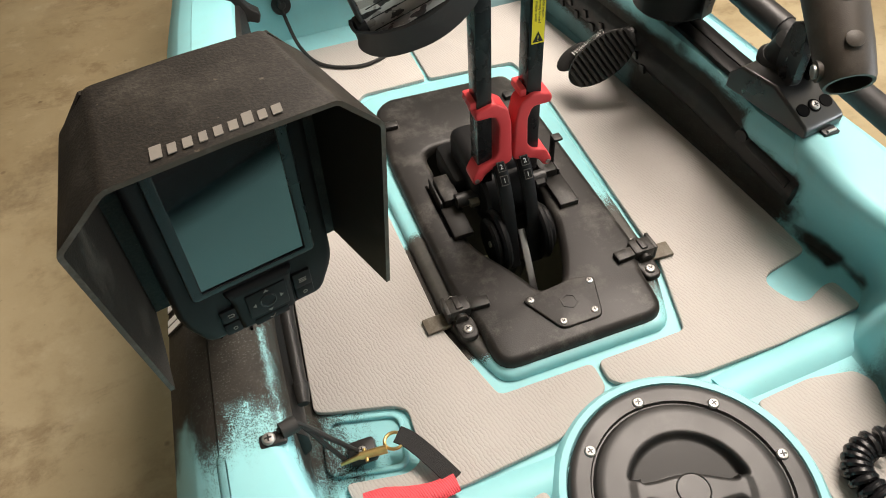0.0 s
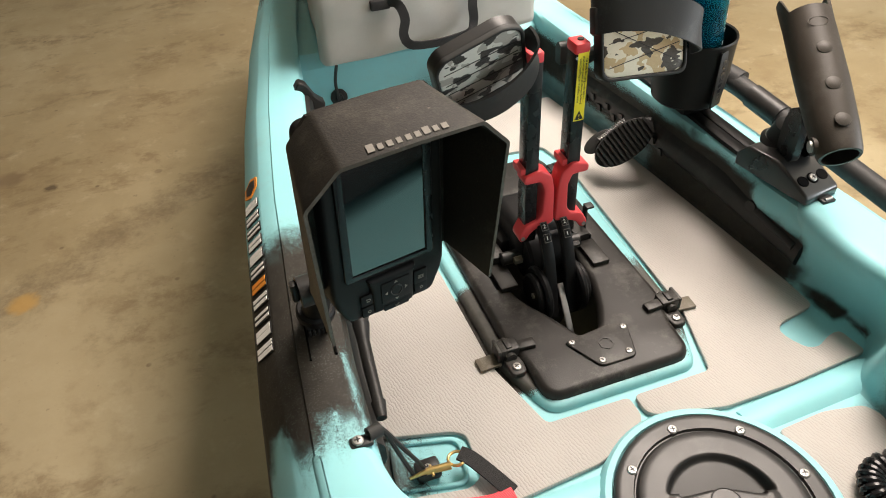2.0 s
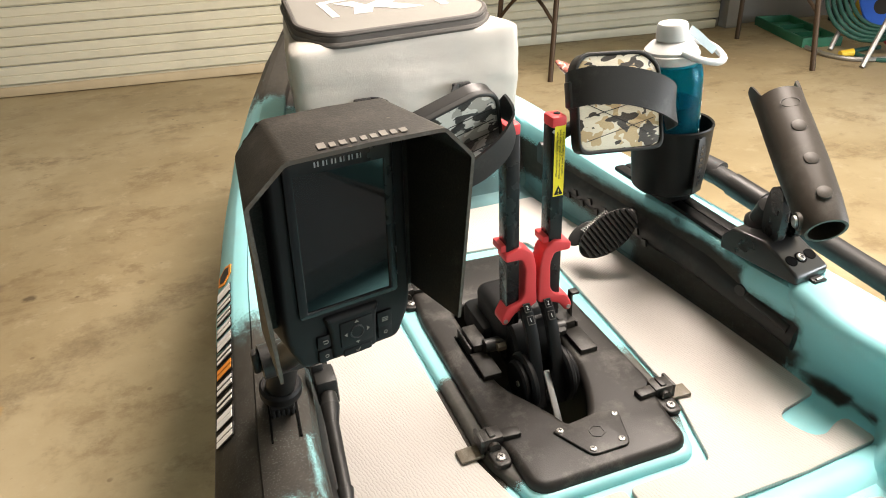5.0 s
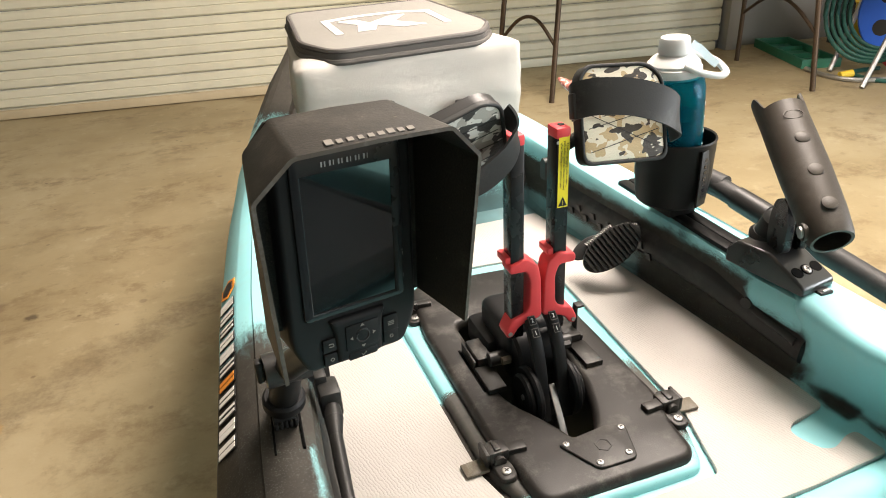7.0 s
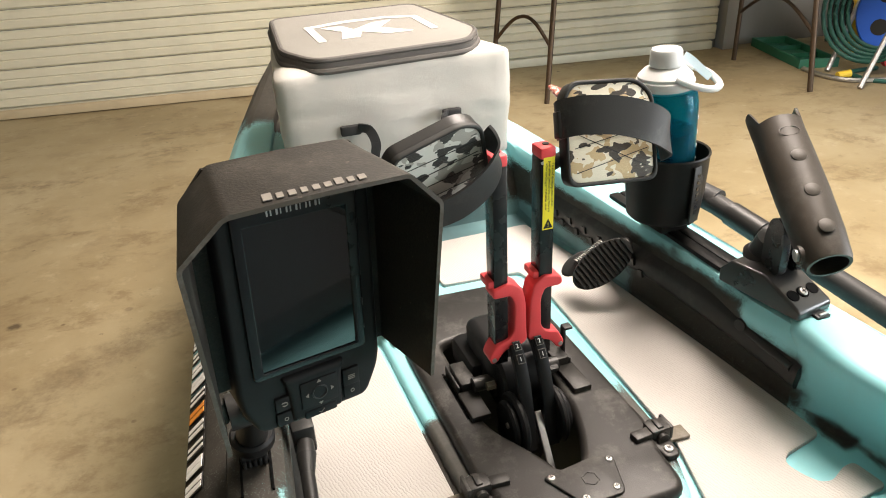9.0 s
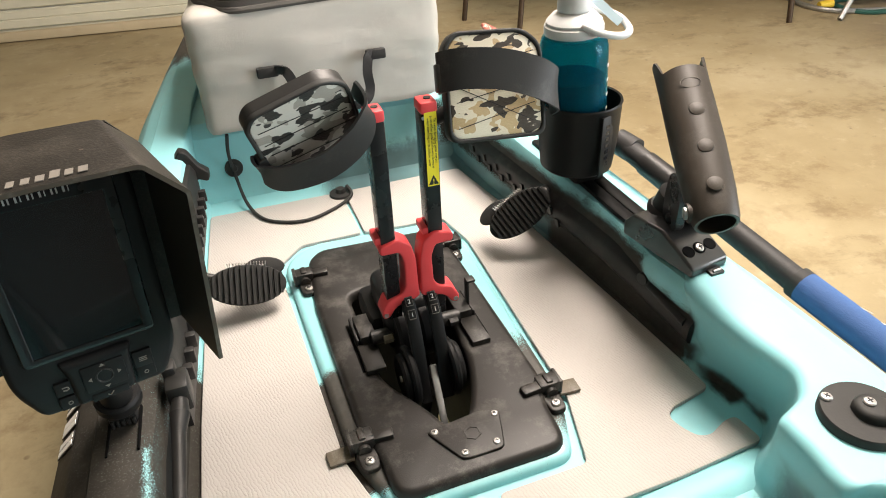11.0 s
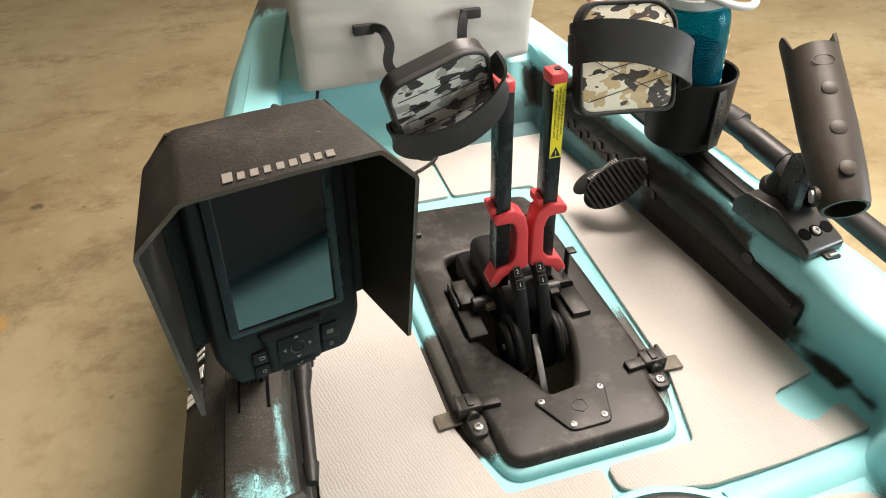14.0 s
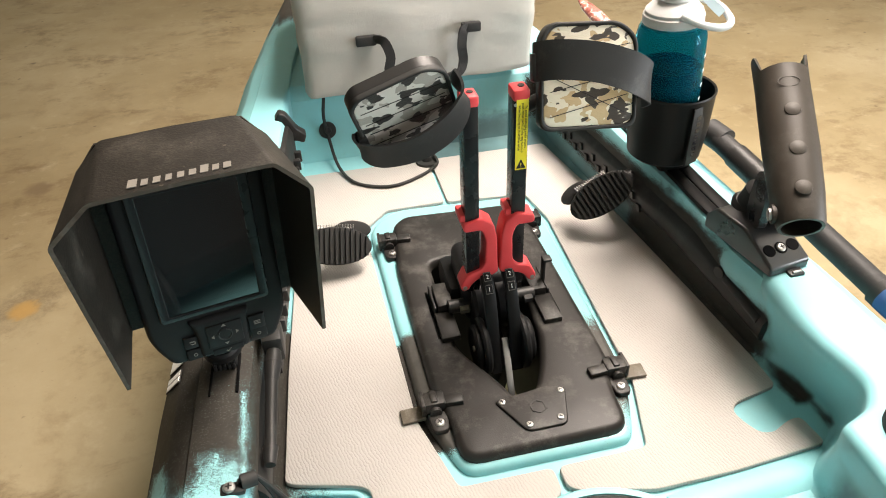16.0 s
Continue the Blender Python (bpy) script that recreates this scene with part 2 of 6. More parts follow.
def camo(name, pale, middle, dark):
    """Three-tone camouflage in hard-edged blots on a ridged foam pad."""
    n = Nodes(name)
    a, b = n.noise(52, 2, 0.45, distort=0.35), n.noise(58, 2.5, 0.5, stretch=(0.75, 1.0, 1.25), distort=0.3)
    grain = n.noise(420, 2, 0.6, stretch=(0.5, 1.0, 2.4))
    colour = n.mix(n.ramp(a, [(0.0, 1.0), (0.455, 0.0)], True), pale, middle)
    colour = n.mix(n.ramp(b, [(0.0, 0.0), (0.535, 1.0)], True), colour, dark)
    colour = n.mix(n.math("MULTIPLY", grain, 0.22), colour, tuple(c * 0.55 for c in pale))
    colour = n.mix(n.ramp(b, [(0.0, 0.0), (0.548, 0.85)], True), colour, dark)
    n.bump(grain, 0.5, 0.0012)
    return n.done(colour, 0.42, Specular_IOR_Level=0.5)


def fabric(name, colour, weave=1400, rough=0.8, bump=0.25, blot=0.2):
    n = Nodes(name)
    w = n.noise(weave, 2)
    tint = n.mix(n.math("MULTIPLY", n.noise(5, 5, 0.6), blot), colour, tuple(c * 0.7 for c in colour))
    n.bump(n.math("MULTIPLY_ADD", n.noise(14, 4, 0.6, stretch=(1.0, 1.0, 1.6)), 4.0, w), bump, 0.0016)
    return n.done(tint, rough)


def metal(name, colour, rough):
    n = Nodes(name)
    return n.done(n.mix(n.noise(90, 4), colour, tuple(c * 0.6 for c in colour)), n.math("MULTIPLY_ADD", n.noise(60, 4), 0.3, rough - 0.1), 1.0)


def painted(name, colour, rough=0.5, dirt=0.25):
    n = Nodes(name)
    d = n.ramp(n.noise(3.5, 7, 0.7, stretch=(1, 1, 0.35)), [(0.45, 0.0), (0.8, dirt)])
    return n.done(n.mix(d, colour, tuple(c * 0.45 for c in colour)), rough)


M_HULL, M_SURR, M_MAT, M_FLOOR = hull_plastic(), surround_plastic(), mat_foam(), concrete()
M_CAMO = camo("brown_camouflage_grip", (0.78, 0.72, 0.58), (0.54, 0.39, 0.20), (0.034, 0.024, 0.016))
M_CAMO_GREY = camo("grey_camouflage_grip", (0.56, 0.54, 0.50), (0.30, 0.28, 0.25), (0.020, 0.018, 0.017))
M_BLACK = plastic("black_plastic", (0.017, 0.0165, 0.016), 0.42)
M_PLATE = plastic("dusty_black_plastic", (0.013, 0.0118, 0.0105), 0.46, 700, 0.25, 0.28)
M_GLOSS = plastic("glossy_black_plastic", (0.009, 0.009, 0.010), 0.26, 900, 0.04)
M_VISOR = leather_grain()
M_WORN = plastic("worn_visor_edge", (0.045, 0.036, 0.027), 0.5, 300, 0.3, 0.4)
M_RUBBER = plastic("black_rubber", (0.020, 0.020, 0.019), 0.62, 400, 0.25)
M_STRAP = plastic("matt_black_strap", (0.020, 0.020, 0.020), 0.58, 600, 0.2, 0.12)
M_HOLDER = plastic("brownish_black_plastic", (0.031, 0.025, 0.019), 0.50, 800, 0.25, 0.12)
M_HATCH = plastic("satin_black_hatch", (0.017, 0.0165, 0.016), 0.44, 700, 0.06, 0.10, shine=0.5)
M_WEDGE = plastic("satin_black_plastic", (0.016, 0.0155, 0.015), 0.30, 900, 0.1, shine=0.75)
M_CUP = plastic("black_cup_plastic", (0.008, 0.0078, 0.0075), 0.45, shine=0.18)
# matt near-black that stands in for the shade inside holes and slots
M_RECESS_SHADE = plastic("recess_shade_black", (0.003, 0.003, 0.003), 0.8, 500, 0.0, shine=0.05)
M_TAB = plastic("dusty_brown_tab", (0.10, 0.085, 0.062), 0.55, 500, 0.3, 0.75)
M_RAIL = plastic("black_rail_plastic", (0.014, 0.0138, 0.0132), 0.46, 600, 0.2, 0.14)
M_FADED = plastic("faded_pale_print", (0.165, 0.152, 0.132), 0.6, 500, 0.1)
M_RED = plastic("red_plastic", (0.62, 0.055, 0.062), 0.42, 700, 0.15)
M_WEB = fabric("black_webbing", (0.018, 0.017, 0.017), 1500, 0.85, 0.6)


def gathered(name, colour):
    """Webbing gathered over elastic: fine ribs across its run."""
    n = Nodes(name)
    x, y, z = n.axes()
    run = n.math("ADD", n.math("MULTIPLY_ADD", y, 900.0, n.math("MULTIPLY", x, 2600.0)), n.math("MULTIPLY", n.noise(60, 2), 9.0))
    rib = n.math("MULTIPLY_ADD", n.math("SINE", run), 0.5, 0.5)
    n.bump(n.math("ADD", rib, n.noise(1200, 2)), 0.5, 0.0012)
    return n.done(n.mix(n.math("MULTIPLY", rib, 0.35), colour, tuple(c * 0.6 for c in colour)), 0.7)


M_GATHER = gathered("gathered_red_webbing", (0.80, 0.085, 0.105))
M_BAG = fabric("pale_grey_tarpaulin", (0.42, 0.402, 0.368), 900, 0.55, 0.35, 0.5)
M_LID = fabric("grey_woven_polyester", (0.205, 0.197, 0.178), 700, 0.8, 0.5, 0.4)
M_PIPING = fabric("dark_grey_piping", (0.07, 0.063, 0.057), 1200, 0.7, 0.4)
M_STEEL, M_BRASS = metal("zinc_plated_steel", (0.50, 0.49, 0.47), 0.42), metal("brass", (0.70, 0.50, 0.20), 0.32)
M_ALLOY = metal("brushed_alloy", (0.50, 0.50, 0.51), 0.3)
M_WHITE = plastic("white_plastic", (0.54, 0.55, 0.55), 0.38, 500, 0.05)
M_PALEBLUE = plastic("pale_blue_plastic", (0.55, 0.70, 0.80), 0.38, 500, 0.05)
M_YELLOW = plastic("yellow_sticker", (0.86, 0.68, 0.035), 0.40, 500, 0.03)
M_CASE = plastic("black_housing_plastic", (0.0085, 0.0085, 0.0088), 0.50, 900, 0.1, shine=0.16)
M_TRACK = plastic("black_track", (0.006, 0.006, 0.006), 0.35, 500, 0.0, shine=0.12)
M_INK = plastic("black_print", (0.012, 0.012, 0.012), 0.5, 500, 0.0)
M_PRINT = plastic("white_print", (0.74, 0.73, 0.69), 0.5, 500, 0.0)
M_GREYPRINT = plastic("grey_print", (0.26, 0.26, 0.26), 0.45, 500, 0.0)
M_ORANGE = plastic("orange_print", (0.72, 0.25, 0.03), 0.5, 500, 0.0)
M_BLUE = fabric("blue_foam", (0.032, 0.090, 0.245), 700, 0.8, 0.35)
M_ROLLER = painted("cream_roller_steel", (0.585, 0.555, 0.43), 0.5, 0.25)
M_WALL = painted("grey_wall_paint", (0.52, 0.50, 0.455), 0.8, 0.3)
M_DIM = painted("dark_grey_wall_paint", (0.20, 0.195, 0.185), 0.8, 0.3)
M_CEIL = painted("white_ceiling_paint", (0.75, 0.73, 0.68), 0.85, 0.1)
M_TIMBER = painted("bare_timber", (0.44, 0.36, 0.23), 0.7, 0.3)
M_TABLE = metal("brown_painted_steel", (0.13, 0.095, 0.07), 0.5)
M_HOSE = plastic("green_hose", (0.016, 0.065, 0.05), 0.4)
M_REEL = plastic("blue_reel_plastic", (0.02, 0.09, 0.46), 0.4)
M_TRAY = plastic("green_plastic", (0.022, 0.13, 0.075), 0.45)
M_DIRTYYELLOW = plastic("yellow_plastic", (0.55, 0.38, 0.03), 0.5)


def glassy(name, colour, rough, trans=1.0, ior=1.45):
    n = Nodes(name)
    return n.done(colour, rough, Transmission_Weight=trans, IOR=ior)


M_BOTTLE = glassy("clear_teal_plastic", (0.025, 0.40, 0.56), 0.03, 0.92, 1.12)
M_WATER = glassy("water", (0.002, 0.022, 0.042), 0.08, 0.0, 1.33)
n = Nodes("mottled_red_lure")
M_LURE = n.done(n.ramp(n.noise(95, 4, 0.6, distort=1.0), [(0.40, (0.20, 0.045, 0.035)), (0.55, (0.42, 0.16, 0.12)), (0.60, (0.70, 0.60, 0.55))]), 0.35)
n = Nodes("dark_display_glass")
M_SCREEN = n.done((0.006, 0.009, 0.010), 0.04, Specular_IOR_Level=0.5, IOR=1.95)
n = Nodes("lamp_tube")
M_TUBE = n.done((0.8, 0.8, 0.75), 0.5, Emission_Color=(1.0, 0.92, 0.8), Emission_Strength=4.0)

# ---- mesh helpers ----
BASES = {}


def thing(name, at, label, category, group="", kind=""):
    ob = new(name)
    ob.matrix_world = BASES[ob.name] = Matrix.Translation(at)
    ob.empty_display_size = 0.05
    return tagged(ob, label, category, group, kind)


def mesh(name, bm, material, angle=38):
    me = bpy.data.meshes.new(name)
    bmesh.ops.recalc_face_normals(bm, faces=bm.faces)
    bm.to_mesh(me)
    bm.free()
    me.materials.append(material)
    me.shade_smooth()
    me.set_sharp_from_angle(angle=radians(angle))
    return me


def part(name, bm, material, parent, label="", angle=38, m=None):
    """One mesh under a thing or under a part; bm may be a mesh that is used again, at the pose m."""
    me = bm if isinstance(bm, bpy.types.Mesh) else mesh(name, bm, material, angle)
    ob = new(name, me)
    ob.parent = parent
    ob.matrix_parent_inverse = BASES.get(parent.name, parent.matrix_basis).inverted()
    if m is not None:
        ob.matrix_basis = m
    return tagged(ob, label)


def solo(name, bm, material, label, category, group="", kind="", angle=38):
    ob = new(name, mesh(name, bm, material, angle))
    return tagged(ob, label, category, group, kind)


def box(bm, centre, size, m=None, bevel=0.0, seg=2):
    r = bmesh.ops.create_cube(bm, size=1, matrix=Matrix.Translation(centre) @ Matrix.Diagonal((*size, 1)))
    vs = r["verts"]
    if bevel:
        es = list({e for v in vs for e in v.link_edges})
        vs = list({v for f in bmesh.ops.bevel(bm, geom=es, offset=bevel, segments=seg, affect="EDGES", profile=0.5)["faces"] for v in f.verts} | {v for v in vs if v.is_valid})
    if m is not None:
        bmesh.ops.transform(bm, matrix=m, verts=vs)
    return bm


def rod(bm, a, b, r0, r1=None, seg=20, caps=True):
    a, b = Vector(a), Vector(b)
    d = b - a
    bmesh.ops.create_cone(bm, cap_ends=caps, segments=seg, radius1=r0, radius2=r0 if r1 is None else r1, depth=d.length,
                          matrix=Matrix.Translation((a + b) / 2) @ d.to_track_quat("Z", "Y").to_matrix().to_4x4())
    return bm


def lathe(bm, profile, m=None, seg=40, close=False):
    """Turns (radius, height) pairs round the z axis."""
    rings = []
    for r, z in profile:
        if r < 1e-6:
            rings.append([bm.verts.new((0, 0, z))])
        else:
            rings.append([bm.verts.new((r * math.cos(2 * math.pi * i / seg), r * math.sin(2 * math.pi * i / seg), z)) for i in range(seg)])
    pairs = list(zip(rings, rings[1:])) + ([(rings[-1], rings[0])] if close else [])
    for p, q in pairs:
        for i in range(seg):
            j = (i + 1) % seg
            vs = [p[i % len(p)], p[j % len(p)], q[j % len(q)], q[i % len(q)]]
            vs = [v for k, v in enumerate(vs) if v not in vs[:k]]
            if len(vs) > 2:
                bm.faces.new(vs)
    if m is not None:
        bmesh.ops.transform(bm, matrix=m, verts=[v for ring in rings for v in ring])
    return bm


def rounded(points, radius, seg=5):
    """A closed outline with its corners rounded; radius may be a list."""
    out, n = [], len(points)
    for i, p in enumerate(points):
        p = Vector(p)
        a, b = Vector(points[i - 1]) - p, Vector(points[(i + 1) % n]) - p
        r = radius[i] if isinstance(radius, (list, tuple)) else radius
        r = min(r, a.length * 0.45, b.length * 0.45)
        if r < 1e-5:
            out.append(tuple(p))
            continue
        s, e = p + a.normalized() * r, p + b.normalized() * r
        for k in range(seg + 1):
            u = k / seg
            out.append(tuple((1 - u) ** 2 * s + 2 * u * (1 - u) * p + u * u * e))
    return out


def prism(bm, outline, z0, z1, holes=(), m=None, bevel=0.0):
    """A flat piece with an outline and holes, from z0 up to z1, its upper rim rounded by bevel."""
    made, levels = [], [(z0, 0.0), (z1 - bevel, 0.0)] + [(z1 - bevel + bevel * math.sin(a), bevel * (1 - math.cos(a))) for a in (radians(30), radians(60), radians(90)) if bevel]
    loops_top, loops_low = [], []
    for k, loop in enumerate((outline, *holes)):
        pts = [Vector(p) for p in loop]
        area = sum(p.x * q.y - q.x * p.y for p, q in zip(pts, pts[1:] + pts[:1]))
        sign = (1 if area > 0 else -1) * (1 if k == 0 else -1)
        rings = []
        for z, inset in levels:
            ring = []
            for i, p in enumerate(pts):
                d = (pts[(i + 1) % len(pts)] - pts[i - 1])
                d = Vector((-d.y, d.x)).normalized() * sign * inset if d.length > 1e-9 else Vector((0, 0))
                ring.append(bm.verts.new((p.x + d.x, p.y + d.y, z)))
            rings.append(ring)
            made += ring
        for p, q in zip(rings, rings[1:]):
            for i in range(len(pts)):
                j = (i + 1) % len(pts)
                bm.faces.new((p[i], p[j], q[j], q[i]))
        loops_top.append(rings[-1])
        loops_low.append(rings[0])
    for loops in (loops_top, loops_low):
        es = [bm.edges.get((a, b)) for r in loops for a, b in zip(r, r[1:] + r[:1])]
        bmesh.ops.triangle_fill(bm, use_beauty=True, use_dissolve=False, edges=es)
    if m is not None:
        bmesh.ops.transform(bm, matrix=m, verts=made)
    return bm


def smooth_path(points, steps=8, closed=False):
    p = [Vector(q) for q in points]
    n, out = len(p), []
    for i in range(n if closed else n - 1):
        a, b = p[i], p[(i + 1) % n]
        s = p[i - 1] if (i or closed) else a
        e = p[(i + 2) % n] if (closed or i + 2 < n) else b
        for k in range(steps):
            u = k / steps
            out.append(0.5 * (2 * a + (b - s) * u + (2 * s - 5 * a + 4 * b - e) * u * u + (3 * a - s - 3 * b + e) * u ** 3))
    return out if closed else out + [p[-1]]


def sweep(bm, path, section, up=(0, 0, 1), closed=False):
    """Carries a closed section (side, up) along a path."""
    rings, n = [], len(path)
    for i, p in enumerate(path):
        a = path[i - 1] if (i or closed) else p
        b = path[(i + 1) % n] if (i + 1 < n or closed) else p
        d = (b - a).normalized()
        side = d.cross(Vector(up(i / (n - 1)) if callable(up) else up))
        side = side.normalized() if side.length > 1e-6 else d.orthogonal().normalized()
        top = side.cross(d)
        rings.append([bm.verts.new(p + side * s + top * t) for s, t in section])
    k = len(section)
    for p, q in list(zip(rings, rings[1:])) + ([(rings[-1], rings[0])] if closed else []):
        for i in range(k):
            bm.faces.new((p[i], p[(i + 1) % k], q[(i + 1) % k], q[i]))
    if not closed:
        bm.faces.new(rings[0])
        bm.faces.new(rings[-1])
    return bm


def circle(r, seg=10):
    return [(r * math.cos(2 * math.pi * i / seg), r * math.sin(2 * math.pi * i / seg)) for i in range(seg)]


def band(w, t):
    return [(-t / 2, -w / 2), (t / 2, -w / 2), (t / 2, w / 2), (-t / 2, w / 2)]


def cable(points, r, steps=8, seg=8, closed=False):
    return sweep(bmesh.new(), smooth_path(points, steps, closed), circle(r, seg), (0.13, 0.31, 0.94), closed)


def screw_mesh(r):
    """A pan-head screw; black bars on its head stand in for the shade of the cross recess."""
    bm = bmesh.new()
    lathe(bm, [(r, 0), (r, r * 0.22), (r * 0.8, r * 0.42), (r * 0.4, r * 0.5), (0, r * 0.52)], seg=16)
    k = len(bm.faces)
    box(bm, (0, 0, r * 0.50), (r * 1.05, r * 0.24, r * 0.1))
    box(bm, (0, 0, r * 0.50), (r * 0.24, r * 1.05, r * 0.1))
    bm.faces.ensure_lookup_table()
    for f in bm.faces[k:]:
        f.material_index = 1
    me = mesh("screw", bm, M_STEEL, 30)
    me.materials.append(M_INK)
    return me


def write(name, text, size, m, material, parent, label=""):
    """Printed words in the built-in font, centred."""
    cu = bpy.data.curves.new(name, "FONT")
    cu.body, cu.size, cu.align_x, cu.extrude = text, size, "CENTER", 0.0001
    cu.materials.append(material)
    ob = new(name, cu)
    ob.parent = parent
    ob.matrix_parent_inverse = BASES.get(parent.name, parent.matrix_basis).inverted()
    ob.matrix_basis = m
    return tagged(ob, label)


def slab(name, centre, size, material, label, category, m=None, bevel=0.0):
    return solo(name, box(bmesh.new(), centre, size, m, bevel), material, label, category, kind="structure")

# ---- the garage ----
slab("floor", (0.6, 0.6, -0.06), (9.0, 9.0, 0.12), M_FLOOR, "stained brown-grey concrete garage floor", "floor")
DOOR = pose(0, 3.90, 0, 0, 0, -8.0)


def roller_door():
    """A cream roller door: a ribbed curtain with a bottom rail, facing -y in its own frame."""
    t = thing("door_1", DOOR.translation, "cream steel roller garage door, shut, with horizontal ribs", "door", kind="structure")
    rib, width = 0.108, (-3.2, 3.05)
    for i in range(22):
        z = 0.055 + i * rib
        bm = bmesh.new()
        path = [(0.0, z + 0.002), (-0.014, z + 0.012), (-0.016, z + 0.05), (-0.010, z + 0.056), (-0.016, z + 0.062), (-0.014, z + rib - 0.012), (0.0, z + rib - 0.002),
                (0.010, z + rib - 0.002), (0.010, z + 0.002)]
        rings = [[bm.verts.new((x, y, zz)) for y, zz in path] for x in width]
        for a in range(len(path)):
            b = (a + 1) % len(path)
            bm.faces.new((rings[0][a], rings[0][b], rings[1][b], rings[1][a]))
        bm.faces.new(rings[0])
        bm.faces.new(rings[1])
        bmesh.ops.transform(bm, matrix=DOOR, verts=bm.verts)
        part("slat", bm, M_ROLLER, t, angle=20)
    part("bottom_rail", box(bmesh.new(), (-0.1, -0.008, 0.028), (6.25, 0.05, 0.054), DOOR, 0.006), M_ROLLER, t)
    part("weather_strip", box(bmesh.new(), (-1.50, -0.05, 0.03), (3.4, 0.03, 0.05), DOOR, 0.004), M_TIMBER, t, "pale bare timber batten")
    return t


roller_door()
slab("wall_north", (0, 0.12, 2.75), (10.5, 0.2, 0.7), M_WALL, "grey painted lintel wall over the roller door", "wall", DOOR)
slab("wall_north_pier", (3.75, 0.12, 1.2), (1.4, 0.2, 2.4), M_DIM, "dark grey painted wall beside the roller door", "wall", DOOR)
slab("wall_north_west", (-3.9, 0.12, 1.2), (1.4, 0.2, 2.4), M_WALL, "grey painted wall beside the roller door", "wall", DOOR)
slab("door_jamb", (3.12, -0.03, 1.2), (0.09, 0.1, 2.4), painted("galvanised_track", (0.30, 0.29, 0.27), 0.5), "grey steel roller door track", "door track", DOOR)
# west wall is out of view; its dark colour cuts light bounced from there
slab("wall_west", (-3.75, 0.6, 1.55), (0.2, 9.0, 3.1), M_DIM, "out-of-view garage wall, kept dark to cut bounced light", "wall")
slab("wall_south", (0.6, -3.75, 1.55), (9.0, 0.2, 3.1), M_WALL, "grey painted garage wall", "wall")
# east wall, out of view, left open for the assumed doorway
slab("wall_east", (4.6, 2.3, 1.55), (0.2, 5.6, 3.1), M_WALL, "grey painted garage wall", "wall")
slab("wall_east_south", (4.6, -3.475, 1.55), (0.2, 0.35, 3.1), M_WALL, "grey painted garage wall", "wall")
slab("wall_east_lintel", (4.6, -1.9, 2.68), (0.2, 2.8, 0.84), M_WALL, "grey painted wall over the assumed open doorway", "wall")
slab("ceiling", (0.6, 0.6, 3.16), (9.0, 9.0, 0.12), M_CEIL, "white painted garage ceiling", "ceiling")


# added lamp, never in view; its place and width give soft overhead light
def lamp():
    t = thing("assumed_ceiling_lamp", (0.88, 0.7, 2.6), "assumed white fluorescent batten lamp under the ceiling, out of view", "lamp")
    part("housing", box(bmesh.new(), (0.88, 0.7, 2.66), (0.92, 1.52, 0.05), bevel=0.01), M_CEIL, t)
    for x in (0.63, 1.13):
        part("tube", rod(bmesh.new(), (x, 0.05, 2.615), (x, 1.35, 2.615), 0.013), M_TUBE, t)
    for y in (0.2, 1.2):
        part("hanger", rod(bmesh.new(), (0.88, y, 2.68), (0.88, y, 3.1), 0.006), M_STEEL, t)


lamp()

# ---- the kayak ----
kayak = thing("fishing_kayak", (0, 0.1, 0.2), "turquoise plastic fishing kayak with sprayed black patches, grey deck mats", "kayak")


def lerp_table(y, table):
    if y <= table[0][0]:
        return table[0][1]
    for (a, u), (b, v) in zip(table, table[1:]):
        if y <= b:
            s = (y - a) / (b - a)
            return u + (v - u) * s
    return table[-1][1]


OUTER = [(-1.5, 0.10), (-1.3, 0.28), (-0.9, 0.41), (-0.5, 0.435), (-0.16, 0.438), (0.02, 0.431), (0.36, 0.407), (0.60, 0.378), (0.84, 0.338), (1.1, 0.278), (1.35, 0.205), (1.6, 0.11), (1.78, 0.03)]
INNER = [(-1.5, 0.02), (-1.3, 0.16), (-0.9, 0.30), (-0.5, 0.325), (-0.13, 0.326), (0.02, 0.322), (0.14, 0.312), (0.42, 0.284), (0.73, 0.252), (0.84, 0.238), (1.1, 0.19), (1.35, 0.12), (1.6, 0.05), (1.78, 0.006)]
SHEER = [(-1.5, 0.64), (-0.9, 0.60), (-0.2, 0.588), (0.1, 0.590), (0.4, 0.600), (0.75, 0.618), (1.1, 0.645), (1.5, 0.70), (1.78, 0.75)]
DECK = [(-1.5, 0.60), (-1.2, 0.46), (0.655, 0.462), (0.705, 0.470), (0.745, 0.585), (0.77, 0.606), (0.9, 0.610), (1.1, 0.614), (1.5, 0.66), (1.78, 0.72)]
# the starboard wall: set back where the mount block covers it, and its lip over the rail
HOLLOW = [(-0.7, 0.0), (-0.5, 0.030), (-0.05, 0.030), (0.0, 0.004), (0.014, 0.0)]
LIP = [(-0.05, 0.0), (0.0, 0.010), (0.1, 0.012), (0.2, 0.0)]
WELL_X, WELL_Y = 0.072, (0.014, 0.33)


